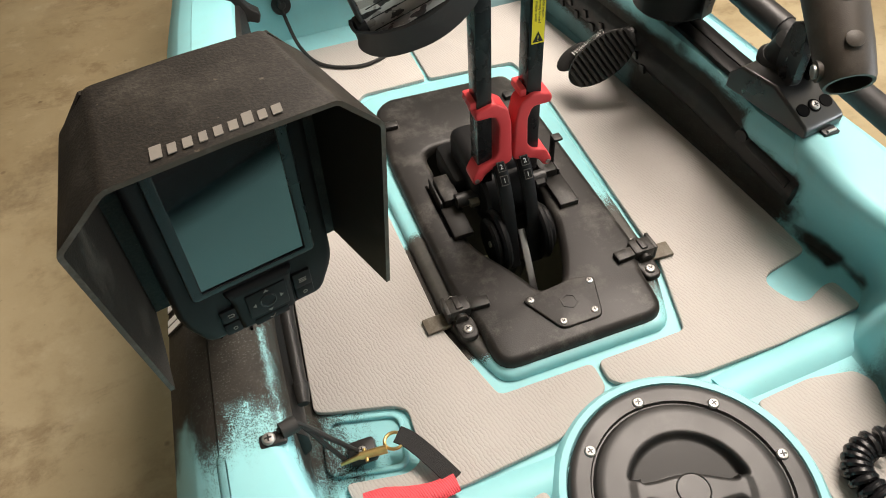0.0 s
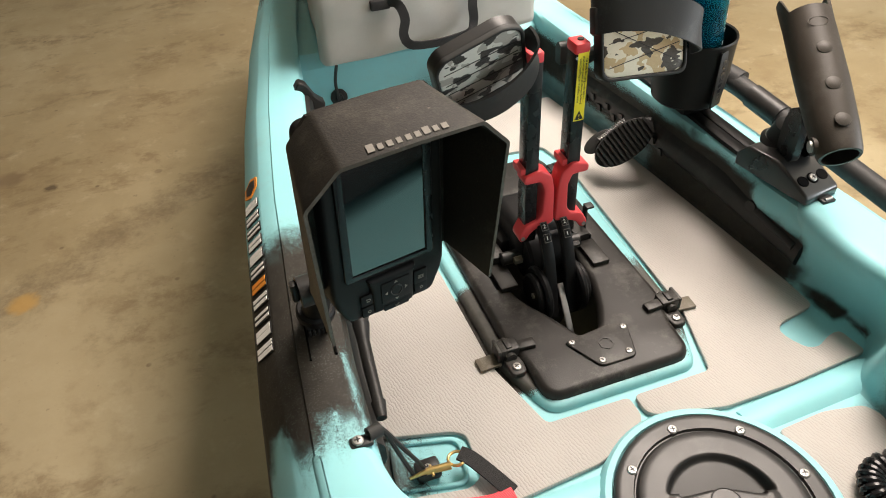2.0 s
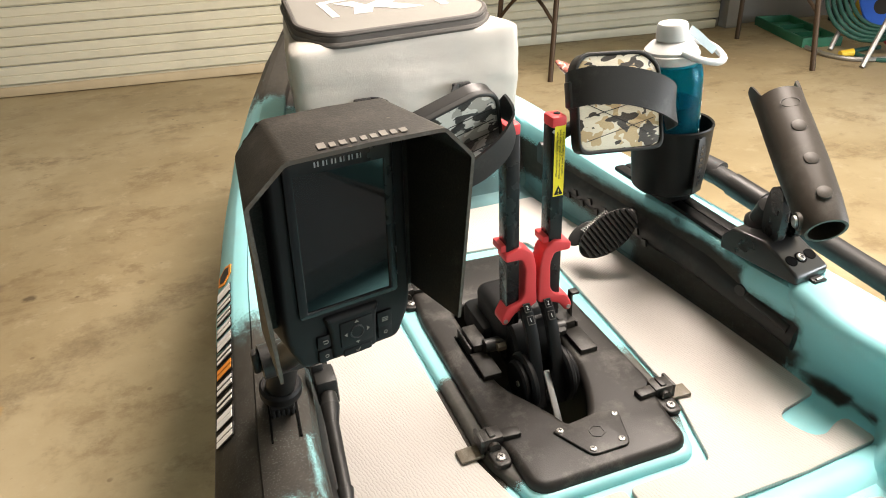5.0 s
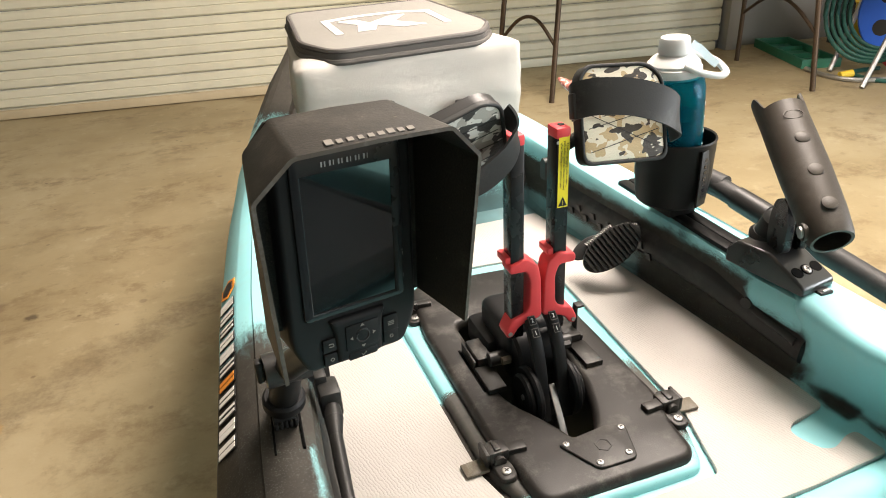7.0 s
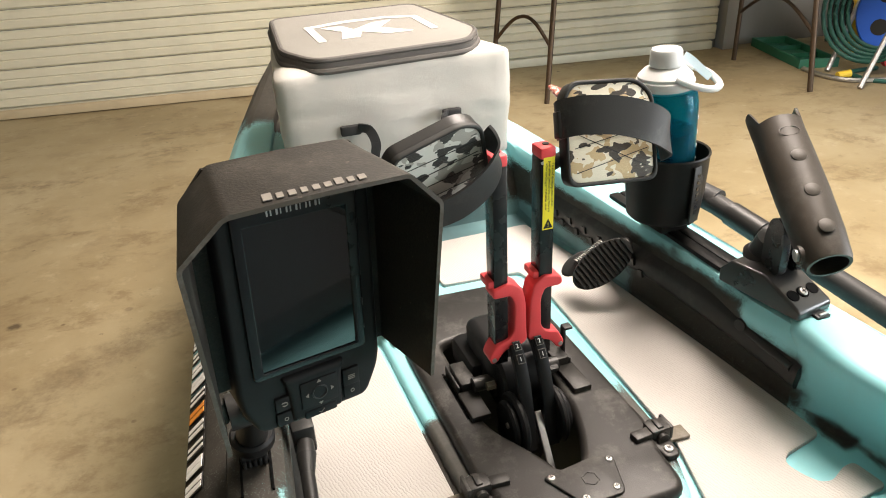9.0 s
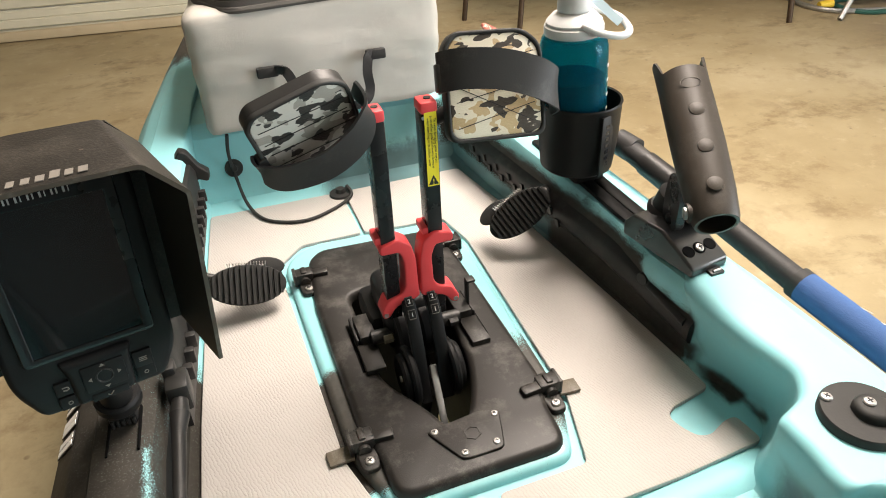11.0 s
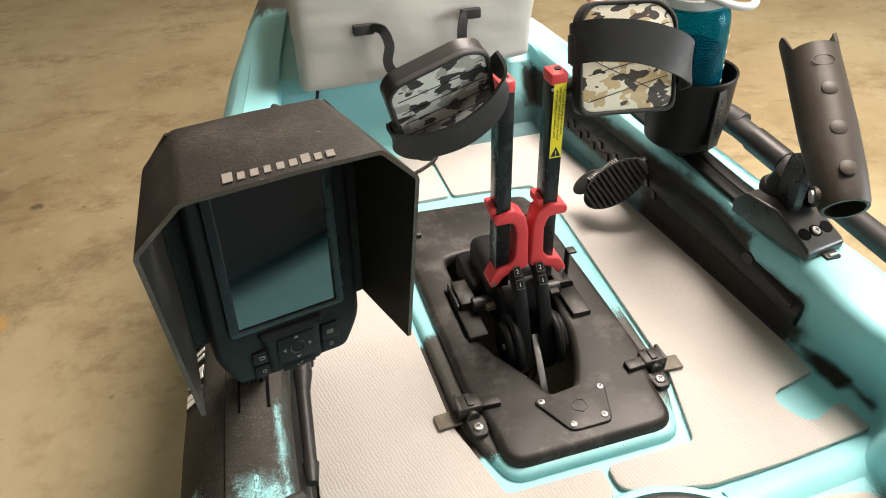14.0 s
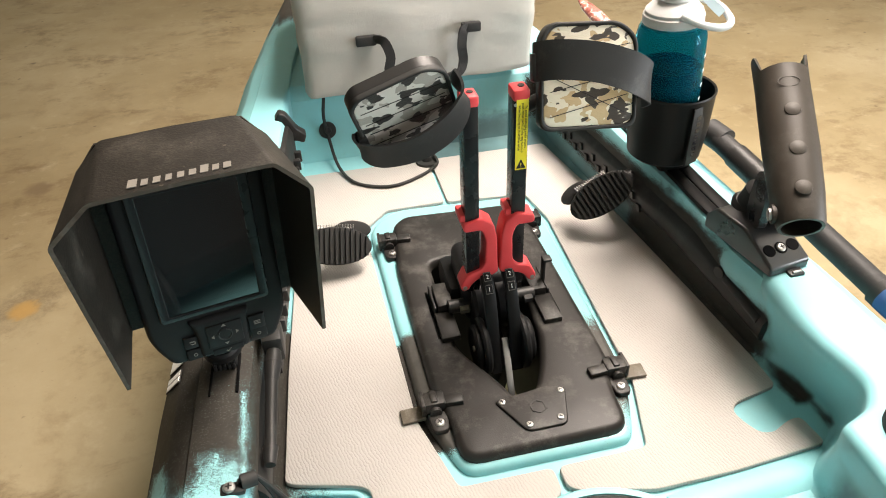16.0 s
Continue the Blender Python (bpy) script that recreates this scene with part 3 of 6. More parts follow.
def hull():
    bm = bmesh.new()
    ys = sorted({-1.5, -1.45, -1.38, -1.3, -1.15, -0.9, -0.7, -0.5, -0.3, -0.2, -0.13, -0.05, *WELL_Y, 0.1, 0.2, 0.42, 0.5, 0.58, 0.63, 0.655, 0.68, 0.705, 0.72, 0.735, 0.745, 0.757, 0.77,
                 0.8, 0.84, 0.95, 1.1, 1.22, 1.35, 1.48, 1.6, 1.7, 1.78})
    rows = []
    for y in ys:
        xo, xi, zs, zd = lerp_table(y, OUTER), lerp_table(y, INNER), lerp_table(y, SHEER), lerp_table(y, DECK)
        zd = min(zd, zs - 0.004)
        keel = 0.20 + 0.30 * max(0, (abs(y - 0.1) - 1.0) / 0.7) ** 2
        w = min(WELL_X, xi * 0.5)
        h = zs - zd
        f = min(1.0, (xo - xi) / 0.105)
        aside, lip = lerp_table(y, HOLLOW), lerp_table(y, LIP)
        half = [(0.0, zd), (w, zd), (min(0.16, xi * 0.7), zd), (xi - 0.012, zd), (xi - 0.003, zd + min(0.010, h * 0.1)), (xi - 0.002, zd + h * 0.5), (xi - 0.004, zs - h * 0.20),
                (xi - 0.0025, zs - h * 0.09), (xi + 0.002, zs - h * 0.03), (xi + 0.010, zs), (xi + (xo - xi) * 0.35, zs + 0.002), (xo - 0.052 * f, zs + 0.001), (xo - 0.050 * f, zs - 0.002), (xo - 0.030 * f, zs - 0.009 * f), (xo - 0.026 * f, zs - 0.013 * f), (xo - 0.002 * f, zs - 0.040 * f), (xo + 0.003, zs - 0.056),
                (xo + 0.002, zs - 0.10), (xo - 0.02 * min(1, xo * 4), zs - 0.19), (xo * 0.86, keel + 0.10), (xo * 0.66, keel + 0.035), (w, keel + 0.01), (0.0, keel)]
        right = [bm.verts.new((x + aside * (3 <= i <= 9) - lip * (6 <= i <= 8), y, z)) for i, (x, z) in enumerate(half)]
        left = [right[0]] + [bm.verts.new((-x, y, z)) for x, z in half[1:-1]] + [right[-1]]
        rows.append((y, right, left))
    k = len(half)
    for (ya, ra, la), (yb, rb, lb) in zip(rows, rows[1:]):
        open_well = ya >= WELL_Y[0] - 1e-6 and yb <= WELL_Y[1] + 1e-6
        for p, q in ((ra, rb), (la, lb)):
            for i in range(k - 1):
                if open_well and i in (0, k - 2):
                    continue
                bm.faces.new((p[i], p[i + 1], q[i + 1], q[i]))
            if open_well:
                bm.faces.new((p[1], p[k - 2], q[k - 2], q[1]))
    ring = {round(y, 4): (r, l) for y, r, l in rows}
    for y in WELL_Y:
        r, l = ring[round(y, 4)]
        bm.faces.new((l[1], r[0], r[1], r[k - 2], r[k - 1], l[k - 2]))
    for y, r, l in (rows[0], rows[-1]):
        bm.faces.new(r + l[1:-1][::-1])
    return bm


hull_ob = part("hull", hull(), M_HULL, kayak, angle=28)

# raised frame round the pedal drive, and the foam mats glued to the deck
SURROUND = rounded([(-0.103, -0.072), (0.104, -0.072), (0.136, 0.02), (0.152, 0.40), (0.138, 0.475), (-0.100, 0.490), (-0.146, 0.445), (-0.136, 0.02)], [0.02, 0.02, 0.03, 0.03, 0.03, 0.04, 0.04, 0.03])
WELL = [(-0.07, 0.016), (0.07, 0.016), (0.07, 0.328), (-0.07, 0.328)]
part("surround", prism(bmesh.new(), SURROUND, 0.455, 0.4730, [WELL], bevel=0.009), M_SURR, kayak, "turquoise raised frame with black overspray")
MATS = [
    [(-0.308, -0.030), (-0.297, 0.14), (-0.272, 0.417), (-0.247, 0.66), (-0.002, 0.655), (-0.002, 0.496), (-0.108, 0.497), (-0.154, 0.448), (-0.143, 0.02), (-0.114, -0.084), (-0.003, -0.085),
     (-0.003, -0.118), (-0.035, -0.138), (-0.080, -0.155), (-0.185, -0.164), (-0.258, -0.156), (-0.292, -0.142), (-0.296, -0.120), (-0.232, -0.132), (-0.214, -0.122), (-0.212, -0.064), (-0.226, -0.054), (-0.296, -0.036)],
    [(0.004, -0.085), (0.114, -0.084), (0.143, 0.02), (0.160, 0.40), (0.145, 0.482), (0.004, 0.494), (0.004, 0.655), (0.240, 0.655), (0.276, 0.42), (0.303, 0.14), (0.313, 0.01), (0.314, -0.037),
     (0.287, -0.043), (0.251, -0.050), (0.239, -0.061), (0.243, -0.079), (0.253, -0.098), (0.268, -0.102), (0.296, -0.090), (0.313, -0.089), (0.318, -0.130), (0.20, -0.139), (0.10, -0.140), (0.060, -0.130), (0.018, -0.122), (0.004, -0.112)],
    [(-0.245, -0.208), (-0.172, -0.210), (-0.112, -0.196), (-0.106, -0.25), (-0.11, -0.34), (-0.27, -0.34), (-0.25, -0.25)],
    [(0.133, -0.190), (0.20, -0.186), (0.252, -0.196), (0.262, -0.215), (0.252, -0.24), (0.24, -0.34), (0.135, -0.34), (0.14, -0.25)],
]
for outline in MATS:
    part("deck_mat", prism(bmesh.new(), rounded(outline, 0.008, 3), 0.4625, 0.4685, bevel=0.0015), M_MAT, kayak, "textured pale grey foam deck mat")
# moulded ridge across the deck behind the mats
for pts in ([(-0.29, -0.172, 0.462), (-0.22, -0.184, 0.464), (-0.15, -0.186, 0.463), (-0.08, -0.184, 0.461)], [(0.11, -0.166, 0.461), (0.16, -0.162, 0.463), (0.24, -0.158, 0.464), (0.315, -0.154, 0.464)]):
    part("ridge", sweep(bmesh.new(), smooth_path(pts), [(-0.024, -0.004), (-0.015, 0.004), (0.0, 0.007), (0.013, 0.004), (0.022, -0.004)]), M_HULL, kayak)


CUP = [(-0.319 + 0.0425 * math.cos(a), -0.256 + 0.0425 * math.sin(a)) for a in [2 * math.pi * i / 48 for i in range(48)]]
LOBE = rounded([(-0.390, -0.370), (-0.390, -0.108), (-0.337, -0.108), (-0.326, -0.130), (-0.317, -0.172), (-0.302, -0.197), (-0.278, -0.206), (-0.262, -0.234), (-0.263, -0.280), (-0.285, -0.370)], [0.01, 0.01, 0.01, 0.02, 0.03, 0.02, 0.022, 0.022, 0.03, 0.01], 8)
cup = part("cup_recess", prism(bmesh.new(), LOBE, 0.455, 0.5918, [CUP], bevel=0.011), M_HULL, kayak, "moulded turquoise cup recess", 62)
part("recess_floor", prism(bmesh.new(), [(x * 0.999, y * 0.999) for x, y in CUP], 0.470, 0.532), M_HULL, cup)
POCKET = rounded([(-0.312, -0.108), (-0.228, -0.126), (-0.218, -0.062), (-0.303, -0.040)], 0.016, 5)
pk = part("pocket", prism(bmesh.new(), POCKET, 0.4625, 0.4672, [[(-0.258 + (x + 0.258) * 0.86, -0.088 + (y + 0.088) * 0.84) for x, y in POCKET]], bevel=0.002), M_HULL, kayak, "shallow moulded pocket")
part("cleat", box(bmesh.new(), (-0.270, -0.095, 0.472), (0.030, 0.024, 0.016), pose(0, 0, 0), 0.005), M_BLACK, pk)
# outline of the block: (x, y) at its top and at its foot, and the radius of its top edge
BLOCK = [(0.326, 0.060, 0.330, 0.060, 0.012), (0.308, 0.020, 0.327, 0.026, 0.014), (0.308, -0.030, 0.340, -0.030, 0.016), (0.312, -0.080, 0.350, -0.078, 0.016), (0.318, -0.118, 0.351, -0.098, 0.015), (0.318, -0.146, 0.338, -0.119, 0.013),
         (0.300, -0.171, 0.314, -0.136, 0.012), (0.278, -0.181, 0.293, -0.148, 0.012), (0.262, -0.187, 0.280, -0.160, 0.012), (0.257, -0.196, 0.274, -0.176, 0.012), (0.256, -0.230, 0.272, -0.215, 0.013), (0.253, -0.262, 0.270, -0.245, 0.013),
         (0.256, -0.276, 0.272, -0.262, 0.013), (0.270, -0.281, 0.284, -0.274, 0.014), (0.290, -0.292, 0.303, -0.288, 0.016), (0.301, -0.312, 0.318, -0.312, 0.018), (0.303, -0.350, 0.322, -0.350, 0.018)]


def mount_block():
    """The moulded block and the hollow wall beside it, drawn from foot to rounded rim and on into the gunwale's top."""
    bm = bmesh.new()
    tops, foots = smooth_path([Vector((a, b, r)) for a, b, c, d, r in BLOCK], 5), smooth_path([Vector((c, d, 0)) for a, b, c, d, r in BLOCK], 5)
    rows = []
    for top, foot in zip(tops, foots):
        r = top.z
        anchor = Vector((0.384, lerp_table(top.y, [(-0.36, -0.36), (-0.30, -0.30), (-0.20, -0.235), (-0.18, -0.215), (-0.15, -0.165), (-0.10, -0.10), (0.1, 0.1)])))
        rim = lerp_table(top.y, SHEER) + 0.0025
        t2, f2 = Vector((top.x, top.y)), Vector((foot.x, foot.y))
        away = (anchor - t2).normalized()
        line = [(f2.lerp(f2 - away * 0.010, 1.0), 0.4600), (f2 - away * 0.003, 0.4635)]
        for s in (0.08, 0.2, 0.4, 0.6, 0.8, 1.0):
            bow = 0.004 * math.sin(math.pi * s)
            line.append((f2.lerp(t2 - away * r * 0.3, s) + away * bow, 0.4640 + (rim - r - 0.4640) * s))
        for a in (22.5, 45, 67.5, 90):
            line.append((t2 - away * r * 0.3 + away * r * (1 - math.cos(radians(a))), rim - r + r * math.sin(radians(a))))
        for s, z in ((0.3, rim + 0.0003), (0.7, rim), (1.0, rim - 0.0012)):
            line.append((line[11][0].lerp(anchor, s), z))
        rows.append([bm.verts.new((p.x, p.y, z)) for p, z in line])
    for p, q in zip(rows, rows[1:]):
        for i in range(len(p) - 1):
            bm.faces.new((p[i], p[i + 1], q[i + 1], q[i]))
    bmesh.ops.recalc_face_normals(bm, faces=bm.faces)
    return bm


part("mount_block", mount_block(), M_HULL, kayak, "moulded turquoise block beside the seat well", 70)

SCREW, SCREW_BIG = screw_mesh(0.0045), screw_mesh(0.0060)


HATCH_TURN = -18


def hatch():
    """The round black screw-in hatch in its turquoise ring."""
    c = Matrix.Translation((0.015, -0.251, 0.462)) @ pose(0, 0, 0, 0, 0, HATCH_TURN)
    part("hatch_ring", lathe(bmesh.new(), [(0.133, 0.0), (0.131, 0.006), (0.126, 0.012), (0.119, 0.012), (0.117, 0.004)], c, 64), M_HULL, kayak)
    bm, rows, seg = bmesh.new(), [], 180
    radii = [0.0] + [0.004 + 0.00165 * k for k in range(36)] + [0.064, 0.070, 0.080, 0.0895, 0.0915, 0.093, 0.0945, 0.096, 0.098, 0.108, 0.1135, 0.1160, 0.117]
    for r in radii:
        row = []
        for i in range(1 if r == 0 else seg):
            a = 2 * math.pi * i / seg
            x, y = r * math.cos(a), r * math.sin(a)
            z = 0.018 if r < 0.0915 else (0.0125 if 0.0925 < r < 0.0955 else (0.016 if r < 0.115 else (0.0135 if r < 0.1165 else 0.003)))
            edge = 0.0135 + 0.0035 * math.cos(x / 0.0145) * (abs(x) < 0.046)
            if y < 0:
                edge = 0.0140 + 0.0045 * math.cos(x / 0.0145) * (abs(x) < 0.046)
            s = max(0.0, min(1.0, (0.0605 - r) / 0.004)) * max(0.0, min(1.0, (abs(y) - edge) / 0.0035))
            z -= s * (0.0065 + 0.010 * min(1.0, max(0.0, (0.062 - abs(y)) / 0.05)))
            z += 0.0022 * max(0.0, min(1.0, (edge - abs(y)) / 0.004)) * max(0.0, min(1.0, (0.060 - r) / 0.008))
            row.append(bm.verts.new((x, y, z)))
        rows.append(row)
    for p, q in zip(rows, rows[1:]):
        for i in range(seg):
            k = (i + 1) % seg
            bm.faces.new((p[0], q[i], q[k]) if len(p) == 1 else (p[i], q[i], q[k], p[k]))
    bmesh.ops.transform(bm, matrix=c, verts=bm.verts)
    h = part("hatch", bm, M_HATCH, kayak, "round black plastic deck hatch with two scooped grips", 60)
    for i in range(8):
        a = radians(90.5 - HATCH_TURN + 45 * i)
        part("screw", SCREW_BIG, None, h, m=c @ pose(0.1005 * math.cos(a), 0.1005 * math.sin(a), 0.0155, 0, 0, 30 * i))
    write("embossed_word", "TIGHTEN", 0.0085, c @ pose(0.020, -0.0765, 0.0183, 0, 0, 180 - HATCH_TURN), M_RUBBER, h)
    part("centre_cap", lathe(bmesh.new(), [(0.0165, 0.019), (0.0165, 0.0208), (0.0158, 0.0212), (0.0150, 0.0206), (0.0, 0.0206)], c, 32), M_HATCH, h, angle=15)


hatch()


def side_rail(s):
    """The black toothed seat rail along the inner wall, on the side s."""
    def x_at(y):
        return s * (lerp_table(y, INNER) - 0.008)
    y0, y1 = (0.012, 0.62) if s > 0 else (-0.098, 0.13)
    ys = [y0 + (y1 - y0) * i / 10 for i in range(11)]
    section = [(s * u, v) for u, v in ((0.004, -0.026), (-0.001, -0.022), (-0.004, -0.014), (-0.004, 0.006), (-0.002, 0.011), (0.004, 0.020), (0.012, 0.030), (0.018, 0.032), (0.018, -0.026))]
    r = part("seat_rail", sweep(bmesh.new(), [Vector((x_at(y), y, 0.522 + 0.018 * min(1.0, max(0.0, (y - 0.012) / 0.2)) if s > 0 else 0.538)) for y in ys], section), M_RAIL, kayak, "black plastic toothed seat rail")
    if s < 0:
        return r
    n_teeth = 14
    tooth = mesh("tooth", prism(bmesh.new(), [(-0.007, -0.005), (0.004, -0.006), (0.007, 0.004), (-0.003, 0.006)], -0.002, 0.002, m=pose(0, 0, 0, 90, 0, 90), bevel=0.001), M_BLACK)
    for i in range(n_teeth):
        y = y0 + 0.30 + (y1 - y0 - 0.32) * i / (n_teeth - 1)
        part("tooth", tooth, None, r, m=Matrix.Translation((x_at(y) - s * 0.005, y, 0.522 + 0.012 * (i % 2))))
    y = y1 + 0.005
    part("end_stop", prism(bmesh.new(), rounded([(-0.012, -0.02), (0.012, -0.02), (0.014, 0.012), (0.004, 0.026), (-0.008, 0.020)], 0.006), -0.009, 0.009, m=Matrix.Translation((x_at(y) - s * 0.004, y, 0.575)) @ pose(0, 0, 0, 90, 0, 90), bevel=0.003), M_BLACK, r)
    return r


def port_rail():
    """The taller toothed rail along the port wall, with a hooked stop at its bow end."""
    ys = [0.125 + 0.5 * i / 10 for i in range(11)]
    line = [Vector((-lerp_table(y, INNER) + 0.004, y, 0.548)) for y in ys]
    r = part("seat_rail", sweep(bmesh.new(), line, [(-0.010, -0.060), (0.008, -0.060), (0.010, 0.036), (0.004, 0.050), (-0.010, 0.052)]), M_RAIL, kayak, "black plastic toothed seat rail")
    tooth = mesh("tooth", box(bmesh.new(), (0, 0, 0), (0.014, 0.011, 0.020), bevel=0.002), M_BLACK)
    for i in range(16):
        y = 0.595 - 0.0295 * i
        part("tooth", tooth, None, r, m=Matrix.Translation((-lerp_table(y, INNER) + 0.018, y, 0.548)))
    hook = rounded([(-0.022, -0.040), (0.010, -0.040), (0.012, -0.004), (0.030, -0.012), (0.036, 0.004), (0.020, 0.018), (0.006, 0.046), (-0.006, 0.052), (-0.022, 0.030)], 0.005)
    part("end_stop", prism(bmesh.new(), hook, -0.010, 0.010, m=Matrix.Translation((-0.262, 0.628, 0.572)) @ pose(0, 0, 0, 90, 0, 0), bevel=0.003), M_BLACK, r)
    return r


side_rail(1)
side_rail(-1)
port_rail()
# knob and pin on the starboard rail, stowed lever on the port side
part("rail_knob", rod(bmesh.new(), (0.309, 0.110, 0.542), (0.301, 0.108, 0.542), 0.009, 0.0085), M_BLACK, kayak)
part("rail_pin", rod(bmesh.new(), (0.306, 0.095, 0.538), (0.313, 0.022, 0.528), 0.0055, 0.007), M_BLACK, kayak)
b = bmesh.new()
for p, q, u, v in (((-0.297, 0.068, 0.583), (-0.299, 0.052, 0.579), 0.0085, 0.0105), ((-0.299, 0.052, 0.579), (-0.302, 0.030, 0.574), 0.0105, 0.0075), ((-0.302, 0.030, 0.574), (-0.307, -0.052, 0.562), 0.0075, 0.0065), ((-0.307, -0.052, 0.562), (-0.3085, -0.072, 0.559), 0.0085, 0.0060)):
    rod(b, p, q, u, v, 16)
box(b, (-0.297, 0.085, 0.583), (0.024, 0.034, 0.036), bevel=0.004)
box(b, (-0.303, 0.10, 0.600), (0.014, 0.020, 0.020), bevel=0.003)
part("rail_lever", b, M_RAIL, kayak)
# black accessory track on the starboard gunwale; its near-black also stands for the shade of a recess
for x in (0.318, 0.339):
    part("gunwale_track", sweep(bmesh.new(), [Vector((x + 0.004, 0.14, 0.5945)), Vector((x, 0.20, 0.5965)), Vector((x - 0.004, 0.32, 0.6005)), Vector((x - 0.012, 0.44, 0.6055))], [(-0.0095, -0.004), (0.0095, -0.004), (0.0095, 0.0025), (0.007, 0.0035), (-0.007, 0.0035), (-0.0095, 0.0025)]), M_TRACK, kayak, "glossy black accessory track")
# thin black strips painted for the shade in the slits beside the mount
for x0, x1 in ((-0.3655, -0.3625), (-0.3362, -0.3335)):
    part("slot_edge", sweep(bmesh.new(), [Vector((x0, 0.007, 0.5895)), Vector((x1, 0.066, 0.5905))], [(-0.0011, -0.003), (0.0011, -0.003), (0.0011, 0.0032), (-0.0011, 0.0032)]), M_RECESS_SHADE, kayak)


def foot_pad(s):
    """A ribbed oval rudder pad on its sprung stalk."""
    x, z = (Vector((0.86, 0.0, 0.50)), Vector((-0.30, -0.72, 0.52))) if s > 0 else (Vector((0.96, 0.05, -0.22)), Vector((0.10, -0.80, 0.58)))
    z = (z - x * z.dot(x) / x.length_squared).normalized()
    x.normalize()
    m = Matrix.Translation((0.231, 0.345, 0.534) if s > 0 else (-0.207, 0.345, 0.518)) @ Matrix((x, z.cross(x), z)).transposed().to_4x4()
    p = part("rudder_pad", prism(bmesh.new(), [(0.057 * math.cos(a), 0.030 * math.sin(a)) for a in [2 * math.pi * i / 28 for i in range(28)]], -0.005, 0.005, m=m, bevel=0.002), M_RUBBER, kayak, "ribbed black rubber foot pad")
    for i in range(13):
        x = -0.048 + i * 0.008
        h = 0.0285 * math.sqrt(1 - (x / 0.057) ** 2)
        part("rib", box(bmesh.new(), (x, 0, 0.0072), (0.0040, 2 * h, 0.0060), m), M_RUBBER, p)
    part("stalk", rod(bmesh.new(), m @ Vector((0.045 * s, 0.014, -0.012)), (s * 0.290, 0.36, 0.552), 0.006), M_BLACK, p)
    spring = [m @ Vector((s * (-0.03 + 0.055 * i / 90), 0.030 + 0.004 * math.cos(i * 0.9), -0.010 + 0.004 * math.sin(i * 0.9))) for i in range(91)]
    part("spring", sweep(bmesh.new(), spring, circle(0.0009, 5), (0.2, 0.4, 0.9)), M_STEEL, p)
    part("back_pad", prism(bmesh.new(), [(0.030 * math.cos(a) - s * 0.030, 0.015 * math.sin(a) + 0.026) for a in [2 * math.pi * i / 20 for i in range(20)]], -0.022, -0.014, m=m, bevel=0.002), M_RUBBER, p)
    part("collar", rod(bmesh.new(), (s * 0.275, 0.358, 0.547), (s * 0.290, 0.36, 0.552), 0.014), M_BLACK, p)


foot_pad(1)
foot_pad(-1)


def facet(y):
    """A frame on the slanting outer facet of the port gunwale: x towards the stern, y up the facet, z out."""
    x, z = -lerp_table(y, OUTER), lerp_table(y, SHEER)
    along = (Vector((-lerp_table(y - 0.05, OUTER), y - 0.05, lerp_table(y - 0.05, SHEER))) - Vector((x, y, z))).normalized()
    up = Vector((0.024, 0.0, 0.027)).normalized()
    out = along.cross(up).normalized()
    m = Matrix((along, out.cross(along), out)).transposed().to_4x4()
    return Matrix.Translation(Vector((x + 0.0145, y, z - 0.026)) + out * 0.0008) @ m


def shape(k, w, h, slant):
    """A plain slanting bar of one of four widths, standing on the x axis."""
    w *= (1.0, 0.55, 0.85, 0.72)[k % 4]
    return [(x * w / 2 + slant * y * h, y * h) for x, y in ((-1, 0), (1, 0), (1, 1), (-1, 1))]


def hull_lettering():
    """The maker's mark along the port side: plain shapes in place of letters."""
    for i in range(11):
        y, orange, f = 0.352 - 0.0285 * i, i == 6, facet(0.352 - 0.0285 * i)
        part("mark", prism(bmesh.new(), [(-0.0150, -0.0175), (0.0060, -0.0175), (0.0150, 0.0175), (-0.0060, 0.0175)], 0, 0.0008, m=f), M_INK, hull_ob, "black printed outline")
        for du in (-0.0058, 0.0040):
            b = prism(bmesh.new(), [(u + du - 0.0030, v - 0.0155) for u, v in shape((0, 3, 1, 2, 0, 1, 2, 3, 1, 0, 2)[i], 0.0090, 0.031, 0.22)], 0.0006, 0.0014, m=f)
            part("mark", b, M_ORANGE if orange else M_PRINT, hull_ob, "orange printed shape" if orange else "white printed shape")
    hexa = [(math.cos(radians(60 * i)), math.sin(radians(60 * i))) for i in range(6)]
    part("mark", prism(bmesh.new(), [(0.024 * x, 0.019 * y) for x, y in hexa], 0, 0.0012, m=facet(0.398)), M_ORANGE, hull_ob, "orange hexagonal badge")
    part("mark", prism(bmesh.new(), [(0.017 * x, 0.013 * y) for x, y in hexa], 0.0010, 0.0020, m=facet(0.398)), M_INK, hull_ob, "black hexagonal badge centre")


hull_lettering()


def stand(y):
    t = thing("kayak_stand", (0, y, 0), "low timber block stand with foam padding under the hull", "stand", "stands under the kayak")
    part("beam", box(bmesh.new(), (0, y, 0.075), (0.62, 0.10, 0.15), bevel=0.005), M_TIMBER, t)
    part("padding", box(bmesh.new(), (0, y, 0.178), (0.42, 0.11, 0.06), bevel=0.01), M_RUBBER, t)


stand(-0.75)
stand(0.95)

